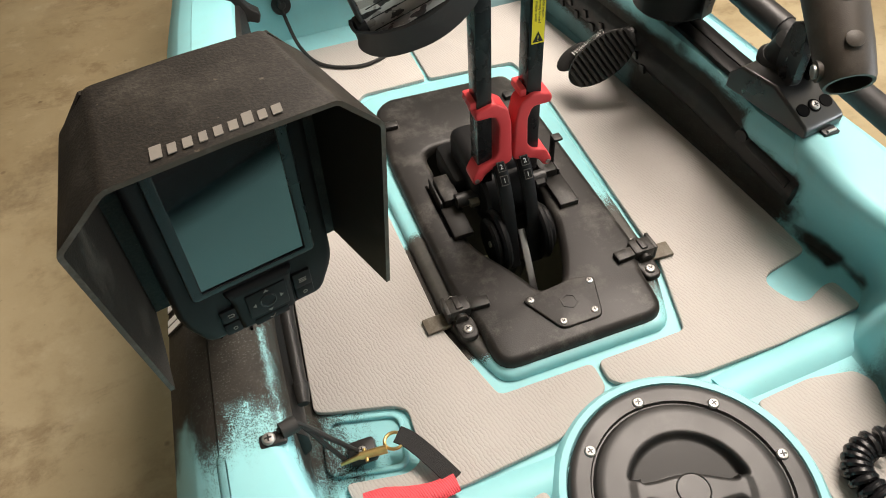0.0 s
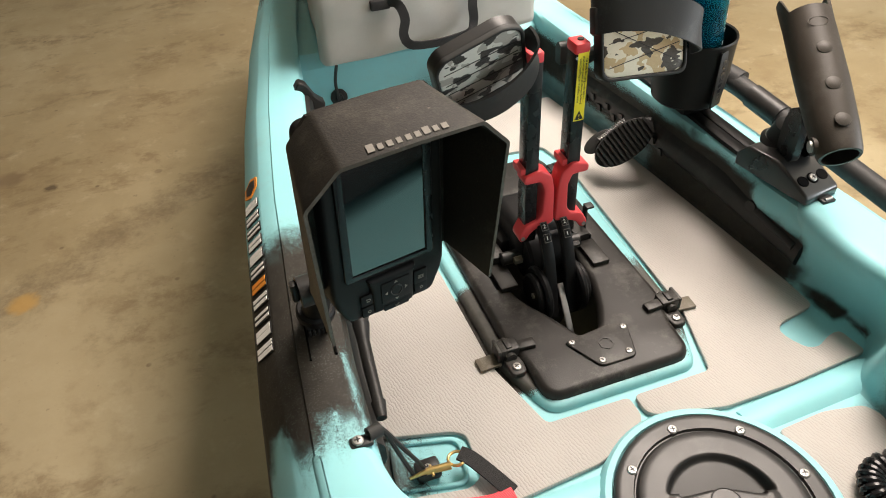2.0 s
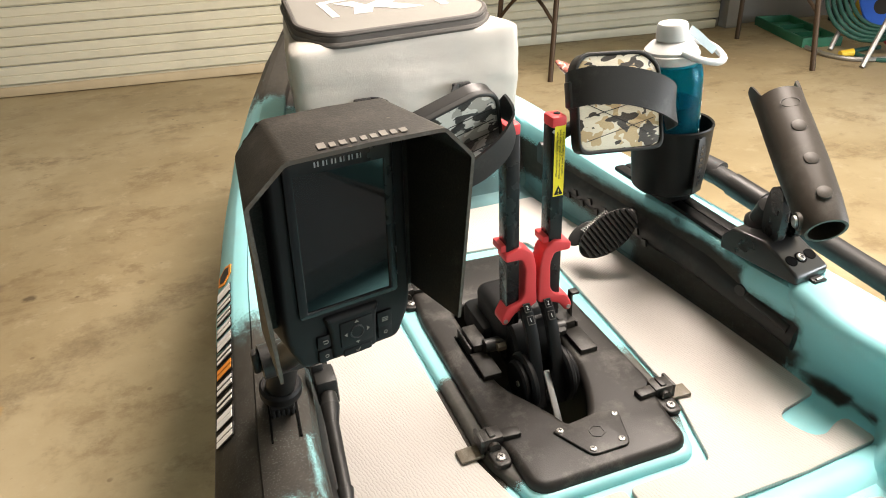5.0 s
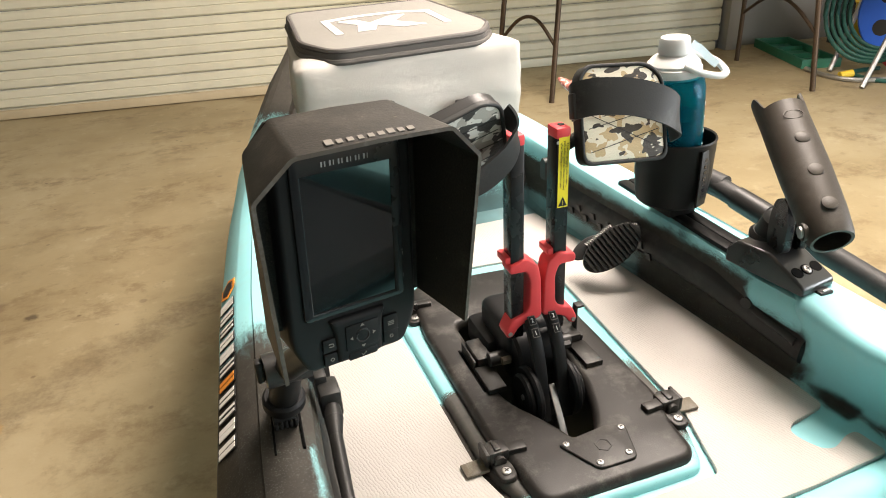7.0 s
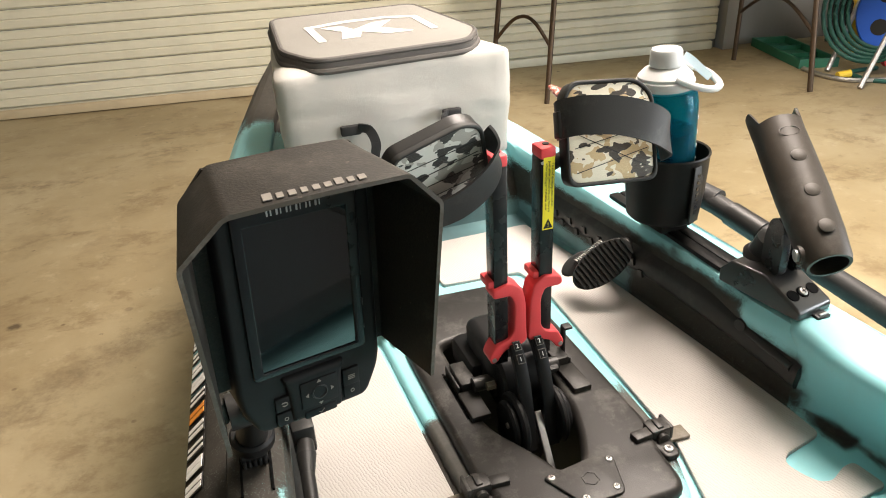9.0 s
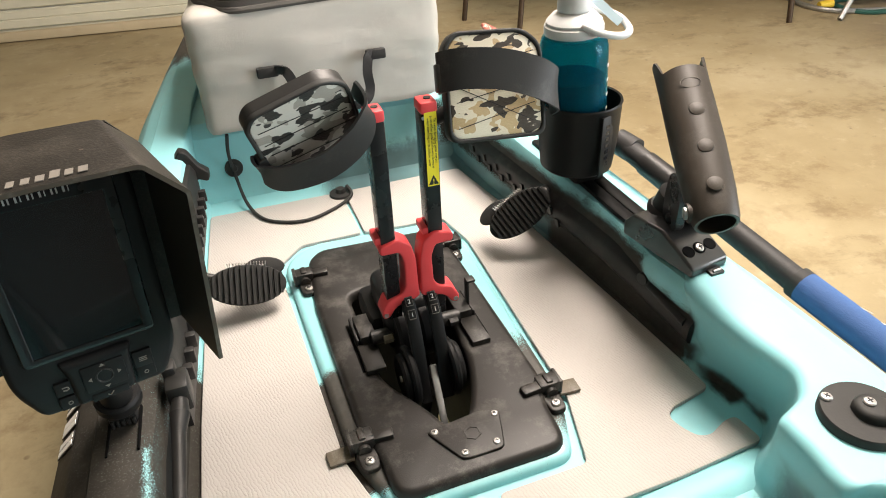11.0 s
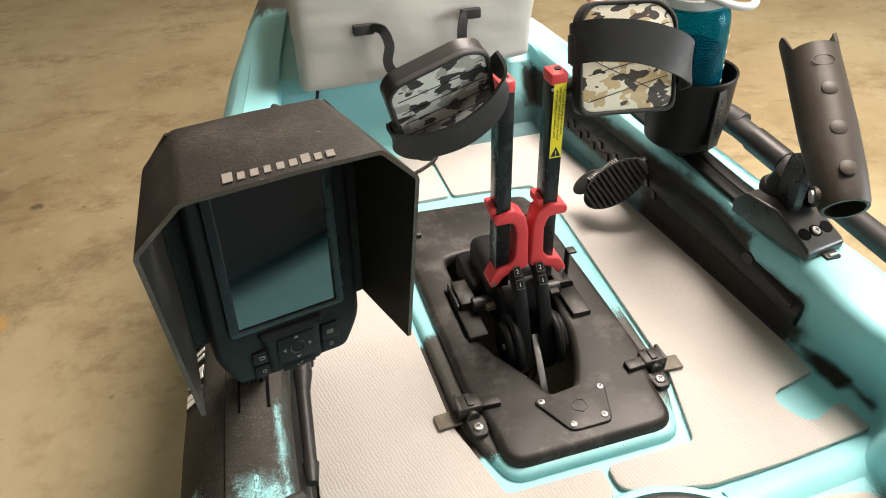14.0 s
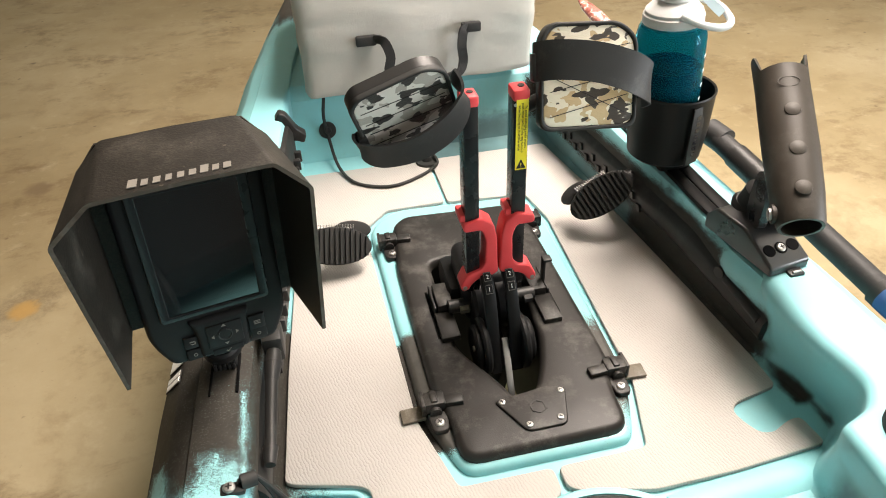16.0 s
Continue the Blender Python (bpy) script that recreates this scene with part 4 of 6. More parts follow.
# ---- the pedal drive ----
drive = thing("pedal_drive", (0, 0.17, 0.476), "black pedal drive with red brackets and strapped camouflage pedals", "pedal drive")
PLATE = rounded([(-0.104, -0.063), (0.102, -0.063), (0.106, 0.0), (0.120, 0.05), (0.120, 0.40), (0.112, 0.435), (-0.085, 0.447), (-0.108, 0.425), (-0.120, 0.30), (-0.118, 0.05), (-0.106, 0.0)], [0.025, 0.025, 0.01, 0.01, 0.03, 0.03, 0.03, 0.03, 0.01, 0.01, 0.01])
OPENING = rounded([(-0.020, 0.019), (0.010, 0.019), (0.029, 0.056), (0.046, 0.108), (0.064, 0.31), (-0.068, 0.31), (-0.070, 0.127), (-0.062, 0.102), (-0.042, 0.068), (-0.027, 0.038)], [0.006, 0.01, 0.02, 0.02, 0.02, 0.02, 0.02, 0.02, 0.02, 0.01])
plate = part("base_plate", prism(bmesh.new(), PLATE, 0.4715, 0.4860, [OPENING], bevel=0.009), M_PLATE, drive, "dusty black plastic base plate with an open slot")
TRI = rounded([(-0.047, 0.009), (-0.020, -0.044), (0.030, -0.044), (0.046, 0.011), (0.020, 0.017)], [0.006, 0.008, 0.008, 0.006, 0.004])
cover = part("cover", prism(bmesh.new(), TRI, 0.484, 0.4895, bevel=0.0015), M_PLATE, drive, "small black cover with four screws")
for i, (x, y) in enumerate([(-0.038, 0.0045), (-0.0155, -0.036), (0.024, -0.034), (0.038, 0.0055)]):
    part("screw", SCREW, None, cover, m=pose(x, y, 0.4892, 0, 0, 40 * i))
part("badge", prism(bmesh.new(), [(0.003 + 0.011 * math.cos(radians(60 * i + 30)), -0.012 + 0.011 * math.sin(radians(60 * i + 30))) for i in range(6)], 0.4890, 0.4903,
                    [[(0.003 + 0.0085 * math.cos(radians(60 * i + 30)), -0.012 + 0.0085 * math.sin(radians(60 * i + 30))) for i in range(6)]]), M_PLATE, cover, "raised hexagonal badge")


def clip(x, y, s, tab):
    """A turn latch: an ear with its screw, a block and a bar that holds the plate down. s: the outer side."""
    m = Matrix.Translation((x, y, 0.4735))
    c = part("latch", prism(bmesh.new(), rounded([(-0.010, -0.012), (0.010, -0.012), (0.012, 0.012), (0.008, 0.05), (-0.008, 0.05), (-0.012, 0.012)], 0.008), 0.0, 0.007, m=m, bevel=0.002), M_PLATE, drive, "black plastic turn latch")
    part("screw", SCREW_BIG, None, c, m=m @ pose(0, 0, 0.007, 0, 0, 25))
    part("screw", SCREW, None, c, m=m @ pose(s * 0.003, 0.047, 0.007, 0, 0, 60))
    part("block", box(bmesh.new(), (s * 0.002, 0.028, 0.013), (0.028, 0.022, 0.018), m, 0.003), M_PLATE, c)
    part("bar", box(bmesh.new(), (-s * 0.020, 0.026, 0.015), (0.026, 0.015, 0.009), m @ pose(0, 0, 0, 0, 0, s * 4), 0.002), M_PLATE, c)
    part("fin", box(bmesh.new(), (s * 0.016, 0.03, 0.012), (0.005, 0.026, 0.020), m, 0.0015), M_PLATE, c)
    part("cap_rib", box(bmesh.new(), (s * 0.002, 0.028, 0.0225), (0.008, 0.016, 0.004), m, 0.001), M_PLATE, c)
    part("lug", rod(bmesh.new(), m @ Vector((s * 0.002, 0.012, 0.010)), m @ Vector((s * 0.002, 0.044, 0.010)), 0.0075, seg=14), M_PLATE, c)
    if tab:
        part("tab", box(bmesh.new(), (s * 0.028, 0.028, -0.002), (0.030, 0.022, 0.005), m @ pose(0, 0, 0, 0, 0, -s * 3), 0.0015), M_TAB, c)


for x, y, s, tab in ((-0.1175, 0.0, -1, True), (0.1175, 0.0, 1, True), (-0.120, 0.352, -1, False), (0.119, 0.350, 1, False)):
    clip(x, y, s, tab)
LINER = [(-0.0705, 0.0165), (0.0705, 0.0165), (0.0705, 0.3275), (-0.0705, 0.3275)]
part("well_liner", prism(bmesh.new(), LINER, 0.19, 0.4735, [[(x * 0.97, 0.18 + (y - 0.18) * 0.985) for x, y in LINER]]), M_BLACK, drive)
def bracket(s):
    """The low cradle beside the drum: a flat foot, a block behind it and a black strip for the slot's shade along its
    outer side; the starboard one has a hook.
    """
    p = part("cradle", box(bmesh.new(), (s * 0.0730, 0.1540, 0.4895), (0.026, 0.054, 0.009), pose(0, 0, 0), 0.0015), M_PLATE, drive)
    part("cradle_block", box(bmesh.new(), (s * 0.0690, 0.2050, 0.4950), (0.022, 0.050, 0.021), bevel=0.002), M_PLATE, p)
    part("cradle_slot", box(bmesh.new(), (s * 0.0880, 0.1860, 0.4858), (0.0035, 0.100 if s < 0 else 0.080, 0.0016)), M_RECESS_SHADE, p)
    part("cradle_rib", box(bmesh.new(), (s * 0.0835, 0.2080, 0.4930), (0.0030, 0.052, 0.016), bevel=0.001), M_BLACK, p)
    part("axle_pin", rod(bmesh.new(), (s * 0.052, 0.162, 0.508), (s * 0.040, 0.162, 0.508), 0.0060, seg=6), M_TAB if s < 0 else M_BLACK, p)
    if s > 0:
        b = box(bmesh.new(), (0.0815, 0.202, 0.515), (0.0045, 0.009, 0.056), bevel=0.001)
        box(b, (0.0845, 0.198, 0.5435), (0.0125, 0.013, 0.004), bevel=0.001)
        part("cradle_hook", b, M_BLACK, p)


bracket(-1)
bracket(1)


def drum(cx):
    """One of the twin drums: a cheek, a toothed guard and a printed scale."""
    c = Vector((cx, 0.175, 0.505))
    m = Matrix.Translation(c) @ pose(0, 0, 0, 0, 90, 0)
    d = part("drum", lathe(bmesh.new(), [(0.0, -0.014), (0.036, -0.014), (0.040, -0.010), (0.040, 0.010), (0.036, 0.014), (0.0, 0.014)], m, 40), M_CASE, drive, "black drum")
    path = smooth_path([(cx, 0.172, 0.578), (cx, 0.154, 0.584), (cx, 0.138, 0.578), (cx, 0.126, 0.564), (cx, 0.116, 0.545), (cx, 0.107, 0.520), (cx, 0.100, 0.492), (cx, 0.094, 0.466), (cx, 0.088, 0.452)], 5)
    part("guard", sweep(bmesh.new(), path, [(-0.008, -0.0045), (-0.006, -0.0055), (0.006, -0.0055), (0.008, -0.0045), (0.008, 0.0035), (0.006, 0.0050), (-0.006, 0.0050), (-0.008, 0.0035)], (0, -0.35, 1)), M_CASE, d)
    out = -0.012 if cx < 0 else 0.012
    for k, r in ((1.0, 0.040), (1.7, 0.031)):
        part("cheek", lathe(bmesh.new(), [(0.0, -0.005), (r - 0.003, -0.005), (r, -0.002), (r, 0.002), (r - 0.003, 0.005), (0.0, 0.005)], Matrix.Translation((cx + out * k, 0.112, 0.482)) @ pose(0, 0, 0, 0, 90, 0), 36), M_CASE, d)
    part("cheek_bolt", rod(bmesh.new(), (cx + out * 2.1, 0.104, 0.488), (cx + out * 2.3, 0.104, 0.488), 0.004, seg=12), M_STEEL, d)
    for word, y, z, tilt in (("2", 0.1330, 0.5840, 46), ("1", 0.1222, 0.5715, 52)):
        mm = Matrix.Translation((cx, y, z)) @ pose(0, 0, 0, tilt, 0, 0)
        plate_ob = part("scale_plate", box(bmesh.new(), (0, 0, 0), (0.0100, 0.0125, 0.002), mm, 0.0004), M_CASE, d)
        edge = [(-0.0046, -0.0058), (0.0046, -0.0058), (0.0046, 0.0058), (-0.0046, 0.0058)]
        part("scale_border", prism(bmesh.new(), edge, 0.0010, 0.0014, [[(x * 0.93, y * 0.90) for x, y in edge]], m=mm), M_FADED, plate_ob)
        write("numeral", word, 0.0078, mm @ pose(0, -0.0027, 0.0014), M_PRINT, plate_ob)


drum(-0.0215)
drum(0.0085)
# spindle, chain housing and the blade that drops through the slot
part("spindle", rod(bmesh.new(), (-0.066, 0.175, 0.505), (0.058, 0.175, 0.505), 0.010), M_BLACK, drive)
b = box(bmesh.new(), (-0.005, 0.215, 0.515), (0.078, 0.10, 0.080), pose(0, 0, 0), 0.014, 3)
box(b, (-0.004, 0.240, 0.495), (0.112, 0.085, 0.045), bevel=0.012)
part("gear_housing", b, M_CASE, drive)
part("blade", box(bmesh.new(), (0, 0, 0), (0.009, 0.105, 0.004), Matrix.Translation((-0.007, 0.072, 0.456)) @ pose(0, 0, 0, 42, 0, -6), 0.001), M_ALLOY, drive, "grey alloy blade")
part("fin_mast", box(bmesh.new(), (0, 0, 0), (0.016, 0.10, 0.13), Matrix.Translation((-0.004, 0.16, 0.41)) @ pose(0, 0, 0, 20, 0, 0), 0.006), M_BLACK, drive)


def lever(cx, labelled):
    m = Matrix.Translation((cx, 0.155, 0))
    lv = part("lever", box(bmesh.new(), (0, 0, 0.688), (0.0180, 0.024, 0.266), m, 0.0015), M_GLOSS, drive, "black square-tube lever")
    cap = part("cap", box(bmesh.new(), (0, 0, 0.8265), (0.0196, 0.0255, 0.014), m, 0.003), M_RED, lv, "red plastic cap")
    part("cap_bolt", rod(bmesh.new(), (cx + 0.002, 0.155, 0.833), (cx + 0.002, 0.155, 0.8345), 0.004), M_INK, cap)
    part("clamp", box(bmesh.new(), (-0.003, 0.003, 0.672), (0.026, 0.027, 0.010), m, 0.002), M_RED, lv)
    part("rivet", rod(bmesh.new(), (cx - 0.007, 0.1435, 0.816), (cx - 0.007, 0.1425, 0.816), 0.0020), M_STEEL, lv)
    if labelled:
        face = Matrix.Translation((cx + 0.0008, 0.1428, 0.778)) @ pose(0, 0, 0, 90, 0, 0)
        st = part("warning_label", prism(bmesh.new(), [(-0.0070, -0.0455), (0.0070, -0.0455), (0.0070, 0.0455), (-0.0070, 0.0455)], 0, 0.0004, m=face), M_YELLOW, lv, "yellow warning sticker with black print")
        for i, line in enumerate(("To avoid damaging pedal system...", "push either pedal all-the-way forward", "when beaching or in shallow water")):
            write("warning_text", line, 0.0041, face @ pose(0.0034 - 0.0039 * i, 0.0085, 0.0005, 0, 0, -90), M_INK, st)
        part("triangle", prism(bmesh.new(), [(-0.006, -0.0438), (0.006, -0.0438), (0.0, -0.0315)], 0.0004, 0.0007, m=face), M_INK, st, "black warning triangle")
        write("warning_mark", "!", 0.0090, face @ pose(0, -0.0425, 0.0008), M_YELLOW, st)
    return lv


lever(-0.0375, False)
lever(0.0215, True)
CLAW = [(-0.0500, 0.667), (-0.026, 0.673), (-0.011, 0.662), (-0.0065, 0.640), (-0.0055, 0.600), (-0.0045, 0.585), (-0.014, 0.580), (-0.031, 0.578), (-0.039, 0.572), (-0.045, 0.562), (-0.053, 0.560), (-0.056, 0.569), (-0.047, 0.587),
        (-0.029, 0.592), (-0.0225, 0.602), (-0.0215, 0.640), (-0.027, 0.655), (-0.0500, 0.655)]
for s in (1, -1):
    pts = [(x, z) if s > 0 else (-0.008 - x, z) for x, z in CLAW]
    cl = part("bracket", prism(bmesh.new(), rounded(pts, 0.005, 4), -0.012, 0.012, m=Matrix.Translation((0, 0.150, 0)) @ pose(0, 0, 0, 90, 0, 0), bevel=0.0025), M_RED, drive, "red plastic curved bracket")
    px = -0.0500 if s > 0 else 0.042
    part("pin", rod(bmesh.new(), (px, 0.137, 0.567), (px, 0.164, 0.567), 0.003), M_STEEL, cl)


def pedal(name_label, m, w, h, strap, buckle, arm, pattern):
    """A pedal: tray with rim, camouflage pad with grooves, and a wide strap; m carries x right, y up, z towards the foot."""
    out = rounded([(-w, -h), (w, -h), (w * 0.98, h * 0.7), (w * 0.6, h), (-w * 0.8, h), (-w, h * 0.75)], [0.014, 0.014, 0.014, 0.02, 0.014, 0.012], 6)
    t = part("pedal", prism(bmesh.new(), out, -0.012, 0.004, m=m, bevel=0.004), M_BLACK, drive, name_label)
    ins = [(x * 0.935, y * 0.935) for x, y in out]
    part("rim", prism(bmesh.new(), [(x * 1.01, y * 1.01) for x, y in out], 0.002, 0.0085, [ins], m=m, bevel=0.002), M_RUBBER, t)
    pad = part("grip_pad", prism(bmesh.new(), [(x * 0.995, y * 0.995) for x, y in ins], 0.003, 0.0065, m=m, bevel=0.001), pattern, t, "camouflage-patterned grip pad")
    # grooves are thin black strips; on the grey pad they paint the relief's shade
    for k, turn in ((-0.55, 14), (-0.1, 12), (0.15, -24), (0.45, 10), (-0.35, -26)) if pattern is M_CAMO else ((-0.62, -4), (-0.25, -5), (0.10, -3), (0.45, -5)):
        part("groove", box(bmesh.new(), (0, 0, 0.0066), (w * 1.66, 0.0008, 0.0008), m @ Matrix.Translation((0, h * k, 0)) @ pose(0, 0, 0, 0, 0, turn)), M_INK, pad)
    path = smooth_path([m @ Vector(p) for p in strap], 8)
    up = (m.to_3x3() @ Vector((0, 1, 0)))
    st = part("strap", sweep(bmesh.new(), path, band(0.042, 0.003), tuple(up)), M_STRAP, t, "wide black rubber foot strap")
    part("buckle", box(bmesh.new(), buckle, (0.010, 0.030, 0.014), m, 0.002), M_BLACK, st)
    for k in range(3):
        part("strap_slot", box(bmesh.new(), Vector(strap[-1]) + Vector((0.0026, -0.008 + 0.008 * k, 0.012)), (0.001, 0.004, 0.010), m), M_GREYPRINT, st)
    part("crank", rod(bmesh.new(), m @ Vector((0, 0, -0.012)), arm, 0.008), M_BLACK, t)
    part("hub", rod(bmesh.new(), m @ Vector((0, 0, -0.030)), m @ Vector((0, 0, -0.010)), 0.014), M_BLACK, t)


def basis(at, x, up):
    x = Vector(x).normalized()
    up = Vector(up)
    z = x.cross(up).normalized()
    y = z.cross(x)
    return Matrix.Translation(at) @ Matrix((x, y, z)).transposed().to_4x4()


pedal("black pedal with a camouflage pad, turned upwards, strapped", basis((0.098, 0.146, 0.838), (1, -0.06, -0.06), (0.02, 0.34, 0.94)), 0.056, 0.058,
      [(-0.060, 0.016, -0.006), (-0.061, 0.018, 0.010), (-0.040, 0.020, 0.024), (0.0, 0.016, 0.032), (0.040, 0.004, 0.032), (0.066, -0.010, 0.018), (0.068, -0.018, -0.008)], (-0.061, 0.012, 0.004), (0.032, 0.158, 0.806), M_CAMO)
pedal("black pedal with a camouflage pad, tipped forward, strapped", basis((-0.113, 0.128, 0.838), (0.95, 0.06, 0.30), (-0.28, -0.42, 0.86)), 0.054, 0.050,
      [(-0.058, -0.020, -0.006), (-0.060, -0.026, 0.008), (-0.042, -0.032, 0.022), (0.0, -0.032, 0.032), (0.040, -0.020, 0.030), (0.061, -0.004, 0.016), (0.060, 0.010, -0.006)], (-0.054, -0.02, 0.004), (-0.046, 0.158, 0.806), M_CAMO_GREY)

# ---- fish finder on its mount ----
finder = thing("fish_finder", (-0.355, 0.045, 0.592), "black fish finder under a sun visor, switched off", "fish finder")
F = Matrix.Translation((-0.2918, -0.1530, 0.8855)) @ (Euler((0, 0, radians(14.0))).to_matrix() @ Euler((0, radians(2.7), 0)).to_matrix()).to_4x4()
FACE = F @ Matrix.Translation((0, 0, 0.0235)) @ pose(0, 0, 0, 90, 0, 0)      # x right, y up, z out of the screen
BODY = rounded([(-0.046, 0.050), (-0.047, -0.082), (-0.036, -0.106), (0.036, -0.106), (0.047, -0.082), (0.046, 0.050)], [0.010, 0.010, 0.006, 0.006, 0.010, 0.010])
body = part("body", prism(bmesh.new(), BODY, -0.034, 0.002, m=FACE, bevel=0.004), M_CASE, finder, "black plastic fish finder housing")
part("bezel", prism(bmesh.new(), rounded([(-0.0365, -0.066), (0.0365, -0.066), (0.0365, 0.047), (-0.0365, 0.047)], 0.004), 0.002, 0.0038, [[(-0.0300, -0.0615), (0.0300, -0.0615), (0.0300, 0.0315), (-0.0300, 0.0315)]], m=FACE, bevel=0.001), M_GLOSS, body)
part("screen", prism(bmesh.new(), [(-0.0305, -0.062), (0.0305, -0.062), (0.0305, 0.032), (-0.0305, 0.032)], 0.001, 0.0026, m=FACE), M_SCREEN, body, "dark glossy display glass")
for i in range(12):
    part("mark", prism(bmesh.new(), shape(i + 2, 0.0011, 0.0032, 0), 0.0, 0.0003, m=FACE @ Matrix.Translation((-0.0160 + 0.0056 * (i // 2) + 0.0022 * (i % 2), 0.0355, 0.0039))), M_GREYPRINT, body, "grey printed shape")


def key(x, y, w, h, icon="", lift=0.0):
    k = part("button", box(bmesh.new(), (x, y, 0.0022 + lift), (w, h, 0.0036), FACE, 0.0009), M_CASE, body)
    at = FACE @ pose(x, y, 0.0041 + lift) @ Matrix.Diagonal((0.78, 0.78, 1, 1))
    if icon == "menu":
        for j in (-1, 0, 1):
            part("icon", box(bmesh.new(), (0, 0.0016 * j, 0), (0.006, 0.0007, 0.0002), at), M_FADED, k)
    elif icon == "ring":
        part("icon", lathe(bmesh.new(), [(0.0018, 0), (0.0018, 0.0002), (0.0012, 0.0002), (0.0012, 0)], at, 16), M_FADED, k)
    elif icon == "arrow":
        part("icon", sweep(bmesh.new(), smooth_path([at @ Vector(p) for p in ((-0.002, -0.001, 0), (0.001, -0.0014, 0), (0.0022, 0, 0), (0.001, 0.0014, 0), (-0.0025, 0.0014, 0))], 3), circle(0.0004, 4), (0.1, 0.2, 1)), M_FADED, k)
    elif icon == "tick":
        part("icon", sweep(bmesh.new(), [at @ Vector(p) for p in ((-0.002, 0, 0), (-0.0005, -0.0015, 0), (0.0025, 0.0015, 0))], circle(0.0004, 4), (0.1, 0.2, 1)), M_FADED, k)
    return k


part("key_panel", prism(bmesh.new(), rounded([(-0.017, -0.1035), (0.017, -0.1035), (0.018, -0.078), (0.021, -0.069), (-0.021, -0.069), (-0.018, -0.078)], 0.003), 0.001, 0.0058, m=FACE, bevel=0.0035), M_CASE, body)
pad_key = key(0.0015, -0.0855, 0.0245, 0.0195, "", 0.0028)
for a in range(4):
    mm = FACE @ Matrix.Translation((0.0015, -0.0855, 0.0069)) @ pose(0, 0, 0, 0, 0, 90 * a)
    part("icon", prism(bmesh.new(), [(0.0074, -0.0016), (0.0095, 0), (0.0074, 0.0016)], 0, 0.0002, m=mm), M_FADED, pad_key)
part("pad_ring", lathe(bmesh.new(), [(0.0052, 0.0), (0.0052, 0.0008), (0.0046, 0.0010), (0.0040, 0.0003)], FACE @ Matrix.Translation((0.0015, -0.0855, 0.0064)), 24), M_BLACK, pad_key)
key(0.0015, -0.1005, 0.0215, 0.0056, "tick", 0.0024)
key(0.0245, -0.0855, 0.0115, 0.0125, "menu")
key(0.0245, -0.0960, 0.0115, 0.0095, "ring")
key(-0.0205, -0.0875, 0.0115, 0.0100, "arrow")
key(-0.0205, -0.0985, 0.0115, 0.0095, "ring")


def visor():
    """The bent hood: top, two slanting shoulders and two side flaps, thicker than paper, tapering back."""
    def line(a, c, h, low):
        half = [(-a, low), (-a, (low + h - c) / 2), (-a, h - c - 0.003), (-a + 0.0003, h - c - 0.0008), (-a + 0.0014, h - c + 0.0012), (-a + c - 0.0014, h - 0.0014), (-a + c + 0.0008, h - 0.0003), (-a + c + 0.003, h), (0.0, h + 0.0008)]
        return half + [(-x, z) for x, z in half[-2::-1]]
    front, rear = line(0.0650, 0.0200, 0.0850, -0.0565), line(0.0569, 0.0175, 0.0880, -0.050)
    # the port cheek splays outwards towards its shoulder
    front = [(x - 0.0095 * max(0.0, min(1.0, (z + 0.0565) / 0.115)) * min(1.0, max(0.0, -x - 0.02) / 0.04), z) for x, z in front]
    bm, t, n = bmesh.new(), 0.0024, 17
    def ring(pts, at, inset):
        out = []
        for i, (x, z) in enumerate(pts):
            p, q = pts[max(i - 1, 0)], pts[min(i + 1, n - 1)]
            d = Vector((q[0] - p[0], q[1] - p[1])).normalized()
            out.append(bm.verts.new(F @ Vector((x + d.y * inset, at(z), z - d.x * inset))))
        return out
    def lip(z):
        return -0.0383 - 0.0136 * max(0.0, min(1.0, (z + 0.0565) / 0.12))
    rings = []
    for inset in (0.0, t):
        rows = [ring(front, lip, inset)]
        for u in (0.5, 1.0):
            rows.append(ring([(fx + (rx - fx) * u, fz + (rz - fz) * u) for (fx, fz), (rx, rz) in zip(front, rear)], (lambda z, u=u: lip(z) * (1 - u) + 0.012 * u), inset))
        for p, q in zip(rows, rows[1:]):
            for i in range(n - 1):
                bm.faces.new((p[i], p[i + 1], q[i + 1], q[i]))
        rings.append(rows)
    for k in (0, 2):
        for i in range(n - 1):
            bm.faces.new((rings[0][k][i], rings[0][k][i + 1], rings[1][k][i + 1], rings[1][k][i])).material_index = 1
    for i in (0, n - 1):
        for k in (0, 1):
            bm.faces.new((rings[0][k][i], rings[0][k + 1][i], rings[1][k + 1][i], rings[1][k][i]))
    return bm


VBACK = [(-0.0560, -0.050), (0.0560, -0.050), (0.0560, 0.070), (0.042, 0.0865), (-0.042, 0.0865), (-0.0560, 0.070)]
v = part("visor", visor(), M_VISOR, finder, "textured black plastic sun visor", 30)
v.data.materials.append(M_WORN)
part("back_panel", prism(bmesh.new(), VBACK, -0.013, -0.010, m=F @ pose(0, 0, 0, 90, 0, 0)), M_VISOR, v)
for i in range(9):
    tall, wide = (0.0074 if i in (0, 6) else 0.0056), (0.0046, 0.0034, 0.0038, 0.0032, 0.0036, 0.0038, 0.0044, 0.0036, 0.0042)[i]
    bar = [(x * wide / 2 + 0.22 * y * tall, y * tall) for x, y in ((-1, 0), (1, 0), (1, 1), (-1, 1))]
    bm = prism(bmesh.new(), bar, 0, 0.0004, m=F @ Matrix.Translation((-0.0285 + 0.0061 * i, -0.0480, 0.0861)) @ pose(0, 0, 0, 2.7, 0, 0))
    part("mark", bm, M_FADED, v, "pale printed shape")
